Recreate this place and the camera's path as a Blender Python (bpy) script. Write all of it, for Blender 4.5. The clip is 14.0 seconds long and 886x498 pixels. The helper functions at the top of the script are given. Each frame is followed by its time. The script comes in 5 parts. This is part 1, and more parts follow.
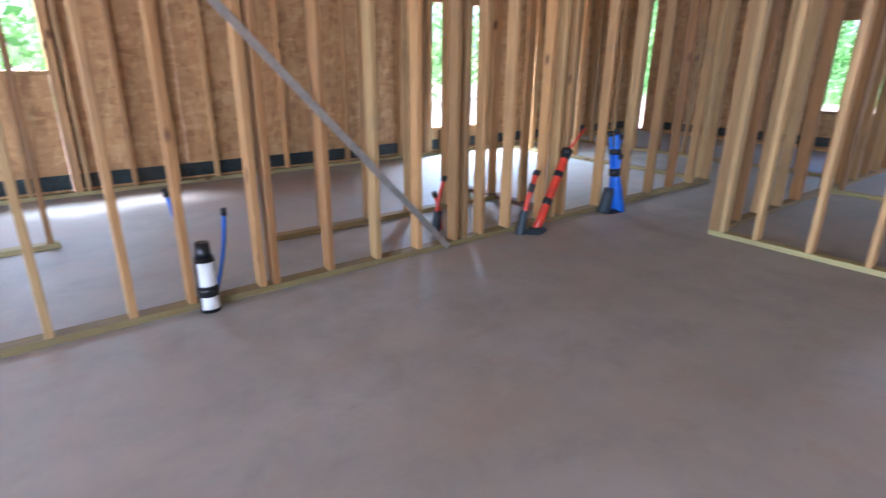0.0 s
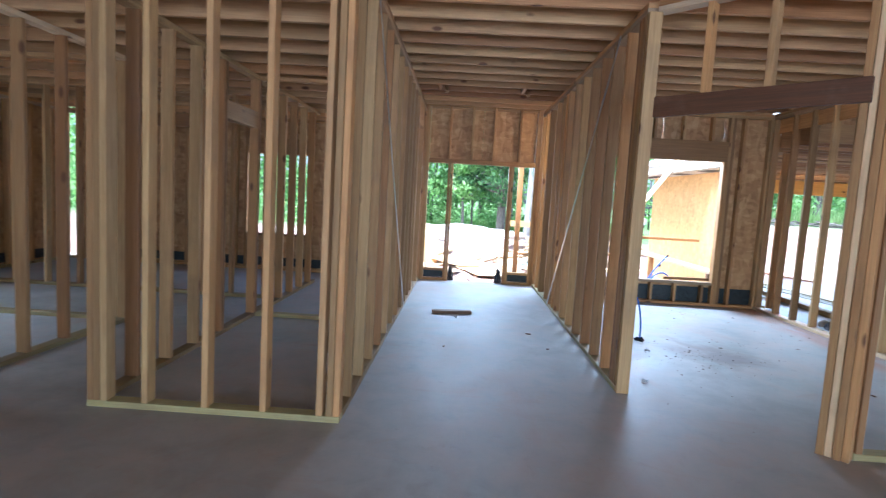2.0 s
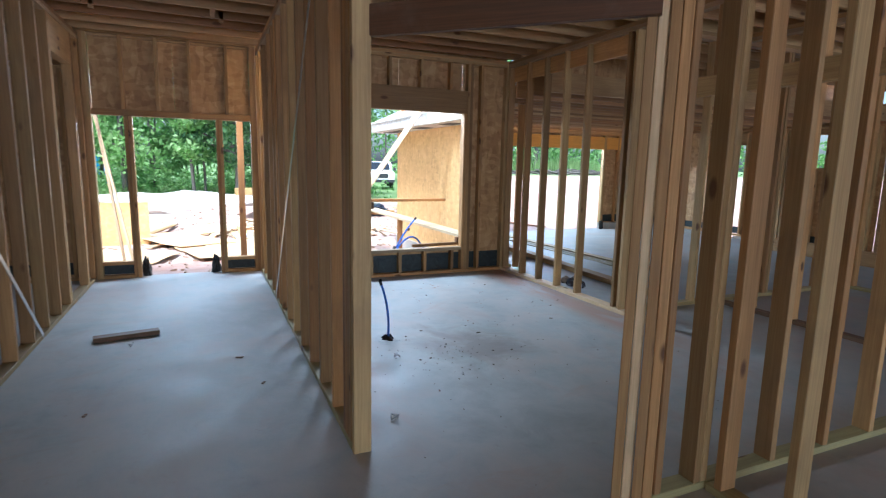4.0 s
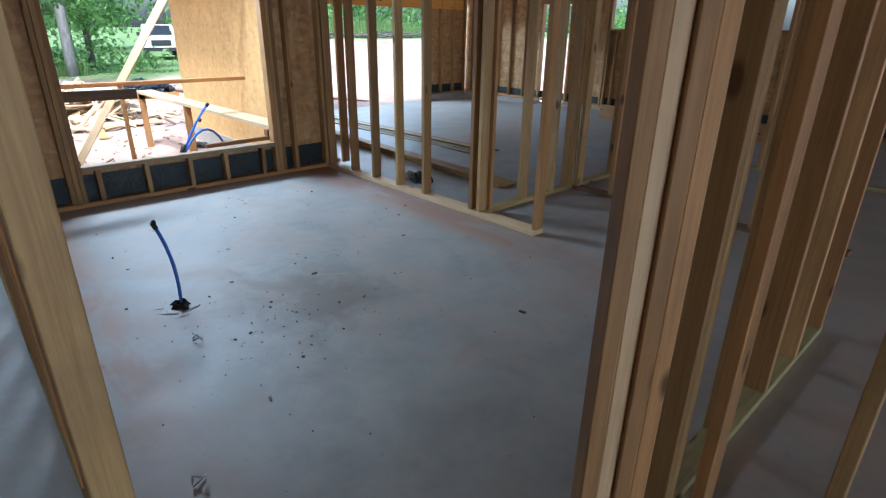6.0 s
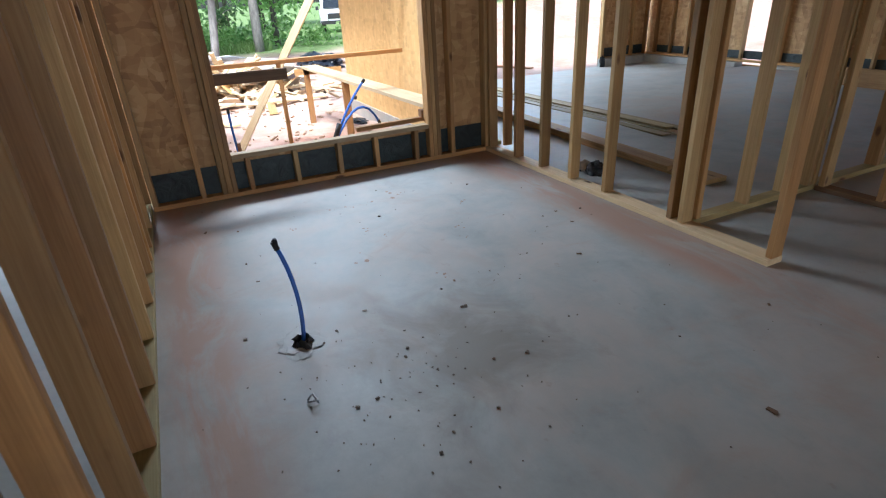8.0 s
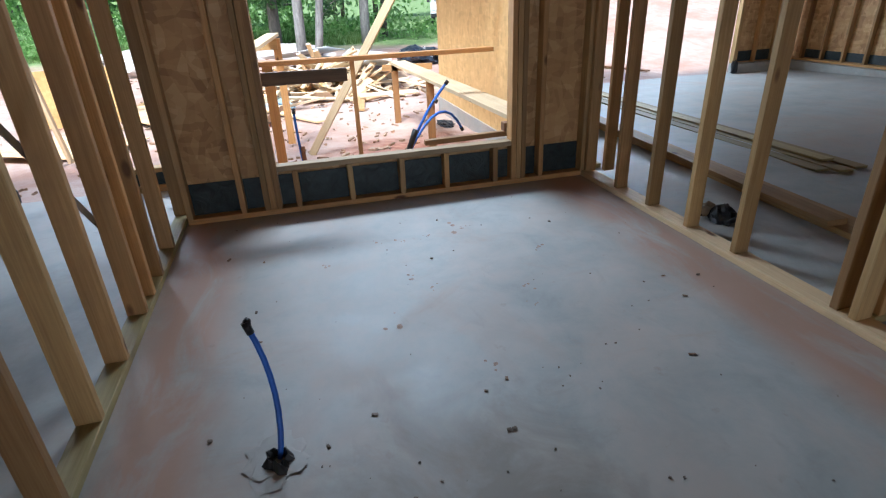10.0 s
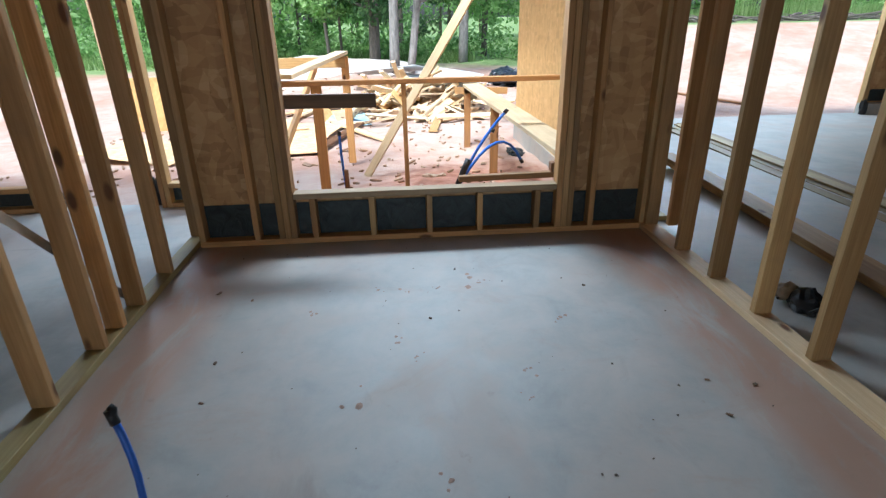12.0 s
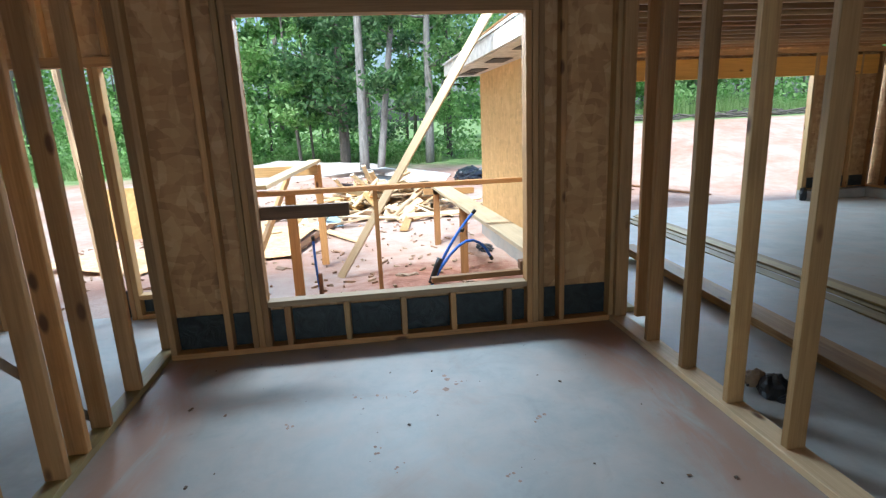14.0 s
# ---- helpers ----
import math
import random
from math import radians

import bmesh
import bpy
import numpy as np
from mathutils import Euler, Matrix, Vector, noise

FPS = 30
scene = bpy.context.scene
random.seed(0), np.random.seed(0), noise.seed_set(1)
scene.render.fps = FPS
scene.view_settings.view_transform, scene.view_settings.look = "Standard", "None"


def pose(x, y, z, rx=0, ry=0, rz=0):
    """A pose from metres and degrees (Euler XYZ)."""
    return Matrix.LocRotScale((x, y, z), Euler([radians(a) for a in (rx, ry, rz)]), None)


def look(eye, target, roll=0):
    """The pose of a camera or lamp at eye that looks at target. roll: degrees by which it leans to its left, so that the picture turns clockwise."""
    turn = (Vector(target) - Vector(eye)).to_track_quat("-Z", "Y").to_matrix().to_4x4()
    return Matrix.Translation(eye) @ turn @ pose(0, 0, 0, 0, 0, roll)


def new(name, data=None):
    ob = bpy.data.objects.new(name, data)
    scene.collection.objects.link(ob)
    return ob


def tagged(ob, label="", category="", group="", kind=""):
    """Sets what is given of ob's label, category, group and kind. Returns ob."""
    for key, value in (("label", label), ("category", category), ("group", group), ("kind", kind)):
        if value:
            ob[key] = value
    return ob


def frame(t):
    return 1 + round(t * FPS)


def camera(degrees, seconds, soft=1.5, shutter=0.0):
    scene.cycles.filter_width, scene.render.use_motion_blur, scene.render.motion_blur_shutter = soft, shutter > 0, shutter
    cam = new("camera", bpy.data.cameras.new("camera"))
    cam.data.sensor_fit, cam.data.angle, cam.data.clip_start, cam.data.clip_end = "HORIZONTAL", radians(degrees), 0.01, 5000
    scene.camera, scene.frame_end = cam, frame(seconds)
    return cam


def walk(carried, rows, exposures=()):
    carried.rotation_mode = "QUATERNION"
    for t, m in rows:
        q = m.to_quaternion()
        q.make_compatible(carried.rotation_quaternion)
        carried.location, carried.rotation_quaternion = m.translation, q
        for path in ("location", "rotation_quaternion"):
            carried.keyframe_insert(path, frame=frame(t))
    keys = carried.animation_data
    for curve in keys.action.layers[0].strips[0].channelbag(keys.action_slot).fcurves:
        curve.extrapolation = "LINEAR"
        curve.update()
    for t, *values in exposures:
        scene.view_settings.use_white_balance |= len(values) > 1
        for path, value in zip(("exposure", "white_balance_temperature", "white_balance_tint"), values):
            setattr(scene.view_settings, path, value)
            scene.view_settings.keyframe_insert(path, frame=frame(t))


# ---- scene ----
cam = camera(78.9, 14.0, soft=1.2, shutter=0.2)
PATH = [
    (0, (0.890, 0.100, 1.268), (2.063, 1.580, 0.608), 0.6),
    (0.5, (1.113, -0.07, 1.313), (2.762, 0.976, 0.881), 0.1),
    (0.8, (1.211, -0.055, 1.362), (3.054, 0.687, 1.126), 0.6),
    (1, (1.384, -0.009, 1.323), (3.295, 0.561, 1.174), 0.3),
    (1.5, (1.732, -0.015, 1.325), (3.706, 0.289, 1.21), 0.4),
    (2, (2.053, -0.145, 1.335), (4.043, -0.085, 1.146), 3.3),
    (2.5, (2.413, -0.231, 1.355), (4.378, -0.543, 1.147), 4.1),
    (3, (2.736, -0.393, 1.389), (4.652, -0.913, 1.151), 3.4),
    (3.5, (3.099, -0.578, 1.401), (4.999, -1.138, 1.127), 3.1),
    (4, (3.468, -0.737, 1.42), (5.277, -1.53, 1.108), 1.2),
    (4.2, (3.595, -0.839, 1.414), (5.382, -1.666, 1.065), 0.7),
    (6.3, (4.738, -1.329, 1.444), (6.068, -2.609, 0.673), 0.9),
    (6.5, (4.833, -1.352, 1.442), (6.171, -2.626, 0.677), 1.2),
    (7, (5.016, -1.411, 1.452), (6.361, -2.666, 0.667), 0.8),
    (7.5, (5.191, -1.601, 1.422), (6.691, -2.626, 0.586), -1.7),
    (8, (5.373, -1.747, 1.405), (7.005, -2.522, 0.549), -3.1),
    (8.2, (5.488, -1.781, 1.397), (7.119, -2.581, 0.56), -3.1),
    (10.3, (6.182, -2.328, 1.367), (7.935, -2.761, 0.506), -2.4),
    (10.5, (6.243, -2.377, 1.374), (7.97, -2.86, 0.488), -2.3),
    (11, (6.335, -2.526, 1.356), (8.076, -2.968, 0.478), -1.7),
    (11.5, (6.403, -2.672, 1.37), (8.197, -2.805, 0.496), -1.2),
    (12, (6.476, -2.77, 1.367), (8.306, -2.909, 0.573), -1.0),
    (12.5, (6.552, -2.797, 1.435), (8.392, -3.33, 0.86), -1.4),
    (13, (6.529, -2.811, 1.438), (8.308, -3.569, 0.929), -2.1),
    (13.5, (6.47, -2.777, 1.443), (8.346, -3.269, 0.955), -2.6),
    (14, (6.427, -2.761, 1.442), (8.353, -3.02, 0.97), -2.4),
]
walk(cam, [(t, look(eye, target, roll)) for t, eye, target, roll in PATH], [(0, 2.58, 4900, 13), (0.5, 2.72, 4850, 13), (1, 2.52, 4750, 11), (1.5, 2.15, 4750, 9), (2, 1.92, 4800, 9), (3, 1.42, 4950, 0), (4, 1.2, 5000, 6), (6.5, 1.02, 5200, 6), (8, 1.02, 5500, 9), (10.5, 0.75, 5350, 8), (12, 0.75, 5450, 6), (14, 0.75, 5350, 4)])
SKY, SUN, LAMP = 0.15, 4.2, 1.0

# ---------------- world and light ----------------
world = bpy.data.worlds.new("sky")
scene.world = world
world.use_nodes = True
wn, wl = world.node_tree.nodes, world.node_tree.links
sky = wn.new("ShaderNodeTexSky")
sky.sky_type, sky.sun_disc = "NISHITA", False
sky.sun_elevation, sky.sun_rotation = radians(55), radians(-60)
sky.air_density, sky.dust_density, sky.ozone_density = 1.0, 4.0, 1.0
wn["Background"].inputs[1].default_value = SKY
wl.new(sky.outputs[0], wn["Background"].inputs[0])
sun = new("sun", bpy.data.lights.new("sun", "SUN"))
sun.data.energy, sun.data.angle, sun.data.color = SUN, radians(16), (1.0, 0.95, 0.88)
sun.matrix_world = look((0, 0, 30), (-math.sin(radians(-60)) * 10, -math.cos(radians(-60)) * 10, 30 - 14.3))


def fill_lamp(name, eye, target, wide, high, watts):
    """An unseen area lamp near an opening, added to boost the daylight indoors."""
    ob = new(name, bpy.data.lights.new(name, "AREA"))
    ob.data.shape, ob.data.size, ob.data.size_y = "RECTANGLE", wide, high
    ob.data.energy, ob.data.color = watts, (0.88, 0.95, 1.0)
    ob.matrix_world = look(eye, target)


# Rear lamps: no opening is seen there; added to light surfaces facing the camera.
fill_lamp("patio_daylight", (-3.85, -2.15, 1.1), (4, -2.15, 1.4), 4.2, 2.0, 85 * LAMP)
fill_lamp("patio_daylight", (-3.85, 3.25, 1.1), (4, 3.25, 1.4), 3.4, 2.0, 38 * LAMP)
fill_lamp("patio_daylight", (-3.85, -8.15, 1.1), (4, -8.15, 0.9), 3.4, 2.0, 36 * LAMP)
# Lamps hung outside, above the openings, brightening the rooms beyond what the sky gives.
fill_lamp("window_daylight", (11.6, -2.93, 2.76), (7.4, -2.93, 0.0), 1.9, 0.4, 90 * LAMP)
fill_lamp("entry_daylight", (12.9, -0.42, 2.36), (9.3, -1.0, 0.0), 1.8, 0.36, 48 * LAMP)
fill_lamp("garage_daylight", (16.2, -7.7, 2.26), (9.0, -7.7, 0.0), 5.0, 0.36, 160 * LAMP)
fill_lamp("side_daylight", (6.0, 6.7, 2.4), (6.0, 4.2, 0.0), 0.9, 0.5, 110 * LAMP)
fill_lamp("side_daylight", (0.6, 6.75, 2.3), (0.9, 4.2, 0.0), 1.3, 0.5, 16 * LAMP)


# ---------------- materials ----------------
class Mat:
    """A small builder of node materials."""

    def __init__(self, name, rough=0.6, metal=0.0):
        self.m = bpy.data.materials.new(name)
        self.m.use_nodes = True
        self.n, self.l = self.m.node_tree.nodes, self.m.node_tree.links
        self.b = self.n["Principled BSDF"]
        self.b.inputs["Roughness"].default_value = rough
        self.b.inputs["Metallic"].default_value = metal
        self.co = self.n.new("ShaderNodeTexCoord").outputs["Object"]

    def map(self, scale=(1, 1, 1), shift=None, source=None):
        k = self.n.new("ShaderNodeMapping")
        k.inputs["Scale"].default_value = scale
        self.l.new(source or self.co, k.inputs["Vector"])
        if shift is not None:
            self.l.new(shift, k.inputs["Location"])
        return k.outputs[0]

    def noise(self, scale, detail=4, vec=None, rough=0.55, distort=0.0):
        k = self.n.new("ShaderNodeTexNoise")
        k.inputs["Scale"].default_value, k.inputs["Detail"].default_value = scale, detail
        k.inputs["Roughness"].default_value, k.inputs["Distortion"].default_value = rough, distort
        self.l.new(vec or self.co, k.inputs["Vector"])
        return k.outputs["Fac"]

    def voronoi(self, scale, vec=None, out="Distance", feature="F1"):
        k = self.n.new("ShaderNodeTexVoronoi")
        k.feature = feature
        k.inputs["Scale"].default_value = scale
        self.l.new(vec or self.co, k.inputs["Vector"])
        return k.outputs[out]

    def ramp(self, fac, stops):
        k = self.n.new("ShaderNodeValToRGB")
        e = k.color_ramp.elements
        while len(e) < len(stops):
            e.new(0.5)
        for el, (p, c) in zip(e, stops):
            el.position, el.color = p, (*c, 1) if len(c) == 3 else c
        self.l.new(fac, k.inputs[0])
        return k.outputs[0]

    def mix(self, fac, a, b, mode="MIX"):
        k = self.n.new("ShaderNodeMix")
        k.data_type, k.blend_type = "RGBA", mode
        for s, v in ((k.inputs[0], fac), (k.inputs[6], a), (k.inputs[7], b)):
            if isinstance(v, (int, float)):
                s.default_value = v
            elif isinstance(v, tuple):
                s.default_value = (*v, 1)
            else:
                self.l.new(v, s)
        return k.outputs[2]

    def math(self, op, a, b=0.0):
        k = self.n.new("ShaderNodeMath")
        k.operation = op
        for s, v in ((k.inputs[0], a), (k.inputs[1], b)):
            if isinstance(v, (int, float)):
                s.default_value = v
            else:
                self.l.new(v, s)
        return k.outputs[0]

    def random(self, island=False):
        if island:
            return self.n.new("ShaderNodeNewGeometry").outputs["Random Per Island"]
        return self.n.new("ShaderNodeObjectInfo").outputs["Random"]

    def done(self, color, bump=None, strength=0.2, dist=0.01, rough=None):
        if isinstance(color, tuple):
            self.b.inputs["Base Color"].default_value = (*color, 1)
        else:
            self.l.new(color, self.b.inputs["Base Color"])
        if rough is not None:
            self.l.new(rough, self.b.inputs["Roughness"])
        if bump is not None:
            k = self.n.new("ShaderNodeBump")
            k.inputs["Strength"].default_value, k.inputs["Distance"].default_value = strength, dist
            self.l.new(bump, k.inputs["Height"])
            self.l.new(k.outputs[0], self.b.inputs["Normal"])
        return self.m


def pine(name, light, dark, axis=2, island=False, grime=0.25):
    """Sawn softwood: growth rings drawn out along the board, knots, and board-to-board colour."""
    k = Mat(name, 0.62)
    rnd = k.random(island)
    off = k.n.new("ShaderNodeCombineXYZ")
    for i in range(3):
        k.l.new(k.math("MULTIPLY", rnd, 37.0 + 11 * i), off.inputs[i])
    s = [1, 1, 1]
    s[axis] = 0.045
    grain_v = k.map(tuple(s), off.outputs[0])
    grain = k.noise(30, 5, grain_v, 0.65, 1.1)
    s2 = [1, 1, 1]
    s2[axis] = 0.02
    fine = k.noise(160, 2, k.map(tuple(s2), off.outputs[0]))
    base = k.ramp(grain, [(0.3, dark), (0.72, light)])
    col = k.mix(0.35, base, k.ramp(fine, [(0.35, dark), (0.65, light)]))
    tone = k.ramp(rnd, [(0.0, (0.50, 0.43, 0.37)), (0.35, (0.76, 0.69, 0.61)), (0.7, (0.95, 0.93, 0.9)), (1.0, (1.12, 1.1, 1.02))])
    col = k.mix(1.0, col, tone, "MULTIPLY")
    hue = k.ramp(k.math("FRACT", k.math("MULTIPLY", rnd, 7.31)), [(0.0, (1.08, 0.95, 0.82)), (0.5, (1, 1, 1)), (1.0, (0.94, 1.01, 1.0))])
    col = k.mix(1.0, col, hue, "MULTIPLY")
    s4 = [1, 1, 1]
    s4[axis] = 0.06
    streak = k.noise(13, 4, k.map(tuple(s4), off.outputs[0]), 0.6, 0.8)
    col = k.mix(k.math("MULTIPLY", k.ramp(streak, [(0.56, (0, 0, 0)), (0.70, (1, 1, 1))]), 0.12 + 0.35 * grime), col, tuple(c * 0.45 for c in dark))
    s3 = [1, 1, 1]
    s3[axis] = 0.42
    knot = k.voronoi(5.2, k.map(tuple(s3), off.outputs[0]))
    col = k.mix(k.ramp(knot, [(0.07, (1, 1, 1)), (0.125, (0, 0, 0))]), col, (0.13, 0.055, 0.02))
    dirt = k.noise(2.3, 5, k.map((1, 1, 1), off.outputs[0]), 0.65)
    col = k.mix(k.math("MULTIPLY", k.ramp(dirt, [(0.5, (0, 0, 0)), (0.75, (1, 1, 1))]), grime), col, (0.17, 0.11, 0.07))
    return k.done(col, grain, 0.15, 0.004)


PINE = pine("pine", (0.61, 0.398, 0.178), (0.385, 0.222, 0.085), grime=0.4)
PINE_PALE = pine("pale_pine", (0.72, 0.59, 0.40), (0.56, 0.42, 0.25))
PINE_TREATED = pine("treated_pine", (0.50, 0.42, 0.20), (0.33, 0.26, 0.11), grime=0.5)
PINE_DARK = pine("stained_pine", (0.27, 0.15, 0.075), (0.13, 0.07, 0.035), grime=0.8)
LVL = pine("glued_beam", (0.74, 0.44, 0.10), (0.60, 0.33, 0.07), grime=0.1)
JOIST_X = pine("joist_pine_x", (0.66, 0.43, 0.21), (0.46, 0.27, 0.12), 0, True)
PINE_FRESH = pine("fresh_cut_pine", (0.80, 0.70, 0.54), (0.66, 0.54, 0.38), grime=0.05)
JOIST_Y = pine("joist_pine_y", (0.66, 0.43, 0.21), (0.46, 0.27, 0.12), 1, True)


def osb(name, tint=(1, 1, 1), stain=0.45, calm=0.0):
    """Strand board: overlapping flakes of many tones."""
    k = Mat(name, 0.6)
    warp = k.noise(5, 2)
    wv = k.mix(0.06, k.co, k.n.new("ShaderNodeTexNoise").outputs["Color"])
    flake = k.voronoi(21, k.map((1.0, 1.0, 0.36), None, wv), "Color")
    flake2 = k.voronoi(24, k.map((0.4, 0.4, 1.0), None, wv), "Color")
    sep = k.n.new("ShaderNodeSeparateColor")
    k.l.new(flake, sep.inputs[0])
    sep2 = k.n.new("ShaderNodeSeparateColor")
    k.l.new(flake2, sep2.inputs[0])
    both = k.math("ADD", k.math("MULTIPLY", sep.outputs[0], 0.55), k.math("MULTIPLY", sep2.outputs[1], 0.45))
    col = k.ramp(both, [(0.1, (0.28, 0.14, 0.052)), (0.36, (0.49, 0.30, 0.13)), (0.66, (0.61, 0.405, 0.19)), (0.92, (0.76, 0.56, 0.32))])
    col = k.mix(calm, col, (0.50, 0.33, 0.155))
    col = k.mix(1.0, col, tint, "MULTIPLY")
    col = k.mix(k.math("MULTIPLY", k.noise(1.1, 5), stain), col, (0.30, 0.17, 0.075))
    return k.done(col, both, 0.25, 0.003)


OSB = osb("strand_board", (1.06, 0.98, 0.88), 0.3, 0.38)
OSB_OUT = osb("new_strand_board", (1.40, 1.36, 1.15), 0.12, 0.72)
OSB_PALE = osb("pale_strand_board", (1.45, 1.55, 1.8), 0.1, 0.6)

k = Mat("slab_concrete", 0.5)
cloud = k.noise(0.55, 6, None, 0.6, 0.5)
mid = k.noise(3.2, 6, None, 0.65, 0.3)
fine = k.noise(60, 3)
grey = k.ramp(mid, [(0.3, (0.31, 0.315, 0.292)), (0.7, (0.48, 0.485, 0.452))])
clay = k.ramp(k.math("ADD", k.math("MULTIPLY", cloud, 0.65), k.math("MULTIPLY", mid, 0.35)), [(0.47, (0, 0, 0)), (0.66, (1, 1, 1))])
col = k.mix(k.math("MULTIPLY", clay, 0.6), grey, (0.40, 0.28, 0.205))
swirl = k.noise(1.6, 5, k.map((0.35, 1.0, 1.0)), 0.6, 1.2)
col = k.mix(k.math("MULTIPLY", k.ramp(swirl, [(0.56, (0, 0, 0)), (0.7, (1, 1, 1))]), 0.28), col, (0.40, 0.27, 0.20))
sx = k.n.new("ShaderNodeSeparateXYZ")
k.l.new(k.co, sx.inputs[0])
# clay trodden in along the framing of the front room
for y0, wide in ((-1.62, 0.26), (-4.22, 0.30)):
    band = k.math("SUBTRACT", 1.0, k.math("DIVIDE", k.math("ABSOLUTE", k.math("SUBTRACT", sx.outputs[1], y0)), wide))
    band = k.math("MULTIPLY", k.ramp(band, [(0.0, (0, 0, 0)), (0.7, (1, 1, 1))]), k.ramp(k.noise(2.6, 6, k.map((0.5, 1.5, 1)), 0.65, 0.8), [(0.3, (0, 0, 0)), (0.52, (1, 1, 1))]))
    reach = k.n.new("ShaderNodeMapRange")
    reach.inputs["From Min"].default_value, reach.inputs["From Max"].default_value = 5.9, 7.2
    k.l.new(k.math("ADD", sx.outputs[0], k.math("MULTIPLY", cloud, 0.6)), reach.inputs["Value"])
    col = k.mix(k.math("MULTIPLY", k.math("MULTIPLY", band, reach.outputs[0]), 0.8), col, (0.43, 0.25, 0.165))
# Clay over the open hall, plus dimmer light away from the windows painted in.
hall = k.n.new("ShaderNodeMapRange")
hall.inputs["From Min"].default_value, hall.inputs["From Max"].default_value = 7.6, 4.6
k.l.new(k.math("ADD", sx.outputs[0], k.math("MULTIPLY", cloud, 2.0)), hall.inputs["Value"])
col = k.mix(k.math("MULTIPLY", hall.outputs[0], k.math("MULTIPLY", cloud, 0.5)), col, (0.36, 0.285, 0.225))
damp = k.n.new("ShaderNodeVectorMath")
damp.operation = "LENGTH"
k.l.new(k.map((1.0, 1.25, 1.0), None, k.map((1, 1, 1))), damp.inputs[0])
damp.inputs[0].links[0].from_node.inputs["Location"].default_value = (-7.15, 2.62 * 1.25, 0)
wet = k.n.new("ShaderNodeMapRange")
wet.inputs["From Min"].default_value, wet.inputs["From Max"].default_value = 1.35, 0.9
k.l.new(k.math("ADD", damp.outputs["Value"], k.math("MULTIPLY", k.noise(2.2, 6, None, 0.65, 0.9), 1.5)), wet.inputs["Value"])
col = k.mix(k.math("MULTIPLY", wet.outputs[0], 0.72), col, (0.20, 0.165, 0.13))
smear = k.ramp(k.noise(1.9, 7, k.map((1.0, 0.55, 1.0)), 0.7, 1.6), [(0.55, (0, 0, 0)), (0.68, (1, 1, 1))])
col = k.mix(k.math("MULTIPLY", smear, 0.30), col, (0.40, 0.265, 0.185))
scuff = k.ramp(k.noise(7.5, 6, k.map((0.6, 1.0, 1.0)), 0.7, 0.7), [(0.58, (0, 0, 0)), (0.72, (1, 1, 1))])
col = k.mix(k.math("MULTIPLY", scuff, 0.22), col, (0.26, 0.215, 0.175))
blot = k.noise(9, 4, None, 0.6)
col = k.mix(k.math("MULTIPLY", k.ramp(blot, [(0.66, (0, 0, 0)), (0.74, (1, 1, 1))]), 0.35), col, (0.28, 0.20, 0.15))
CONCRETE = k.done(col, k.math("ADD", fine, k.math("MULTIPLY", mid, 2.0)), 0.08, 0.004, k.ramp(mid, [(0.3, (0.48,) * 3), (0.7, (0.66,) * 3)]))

k = Mat("red_clay", 0.92)
a, b2, c2 = k.noise(0.35, 6, None, 0.6), k.noise(4, 6, None, 0.65), k.noise(30, 3)
col = k.ramp(a, [(0.30, (0.35, 0.175, 0.115)), (0.46, (0.42, 0.28, 0.215)), (0.6, (0.48, 0.40, 0.345))])
col = k.mix(0.4, col, k.ramp(b2, [(0.3, (0.31, 0.15, 0.10)), (0.65, (0.47, 0.37, 0.31))]))
ruts = k.noise(0.9, 7, k.map((0.7, 1.0, 1.0)), 0.68, 0.5)
col = k.mix(k.math("MULTIPLY", k.ramp(ruts, [(0.5, (0, 0, 0)), (0.66, (1, 1, 1))]), 0.5), col, (0.32, 0.17, 0.12))
dx = k.n.new("ShaderNodeVectorMath")
dx.operation = "DISTANCE"
dx.inputs[1].default_value = (11.9, -3.5, -0.2)
k.l.new(k.co, dx.inputs[0])
dug = k.n.new("ShaderNodeMapRange")
dug.inputs["From Min"].default_value, dug.inputs["From Max"].default_value = 1.9, 1.2
k.l.new(k.math("ADD", dx.outputs["Value"], k.math("MULTIPLY", b2, 1.2)), dug.inputs["Value"])
col = k.mix(dug.outputs[0], col, k.ramp(b2, [(0.35, (0.24, 0.10, 0.06)), (0.6, (0.44, 0.215, 0.145))]))
sx = k.n.new("ShaderNodeSeparateXYZ")
k.l.new(k.co, sx.inputs[0])
edge = k.math("ADD", sx.outputs[0], k.math("MULTIPLY", k.noise(0.25, 5), 9.0))
turf = k.ramp(k.noise(2.5, 6), [(0.3, (0.10, 0.17, 0.05)), (0.7, (0.22, 0.31, 0.11))])
k2 = k.n.new("ShaderNodeMapRange")
k2.inputs["From Min"].default_value, k2.inputs["From Max"].default_value = 31.0, 33.0
k.l.new(edge, k2.inputs["Value"])
col = k.mix(k2.outputs[0], col, turf)
CLAY = k.done(col, k.math("ADD", b2, k.math("MULTIPLY", c2, 0.3)), 0.6, 0.06)

k = Mat("membrane", 0.42)
wr = k.noise(9, 5, None, 0.6, 1.5)
MEMBRANE = k.done(k.ramp(wr, [(0.3, (0.008, 0.014, 0.016)), (0.7, (0.03, 0.045, 0.045))]), wr, 0.8, 0.02)


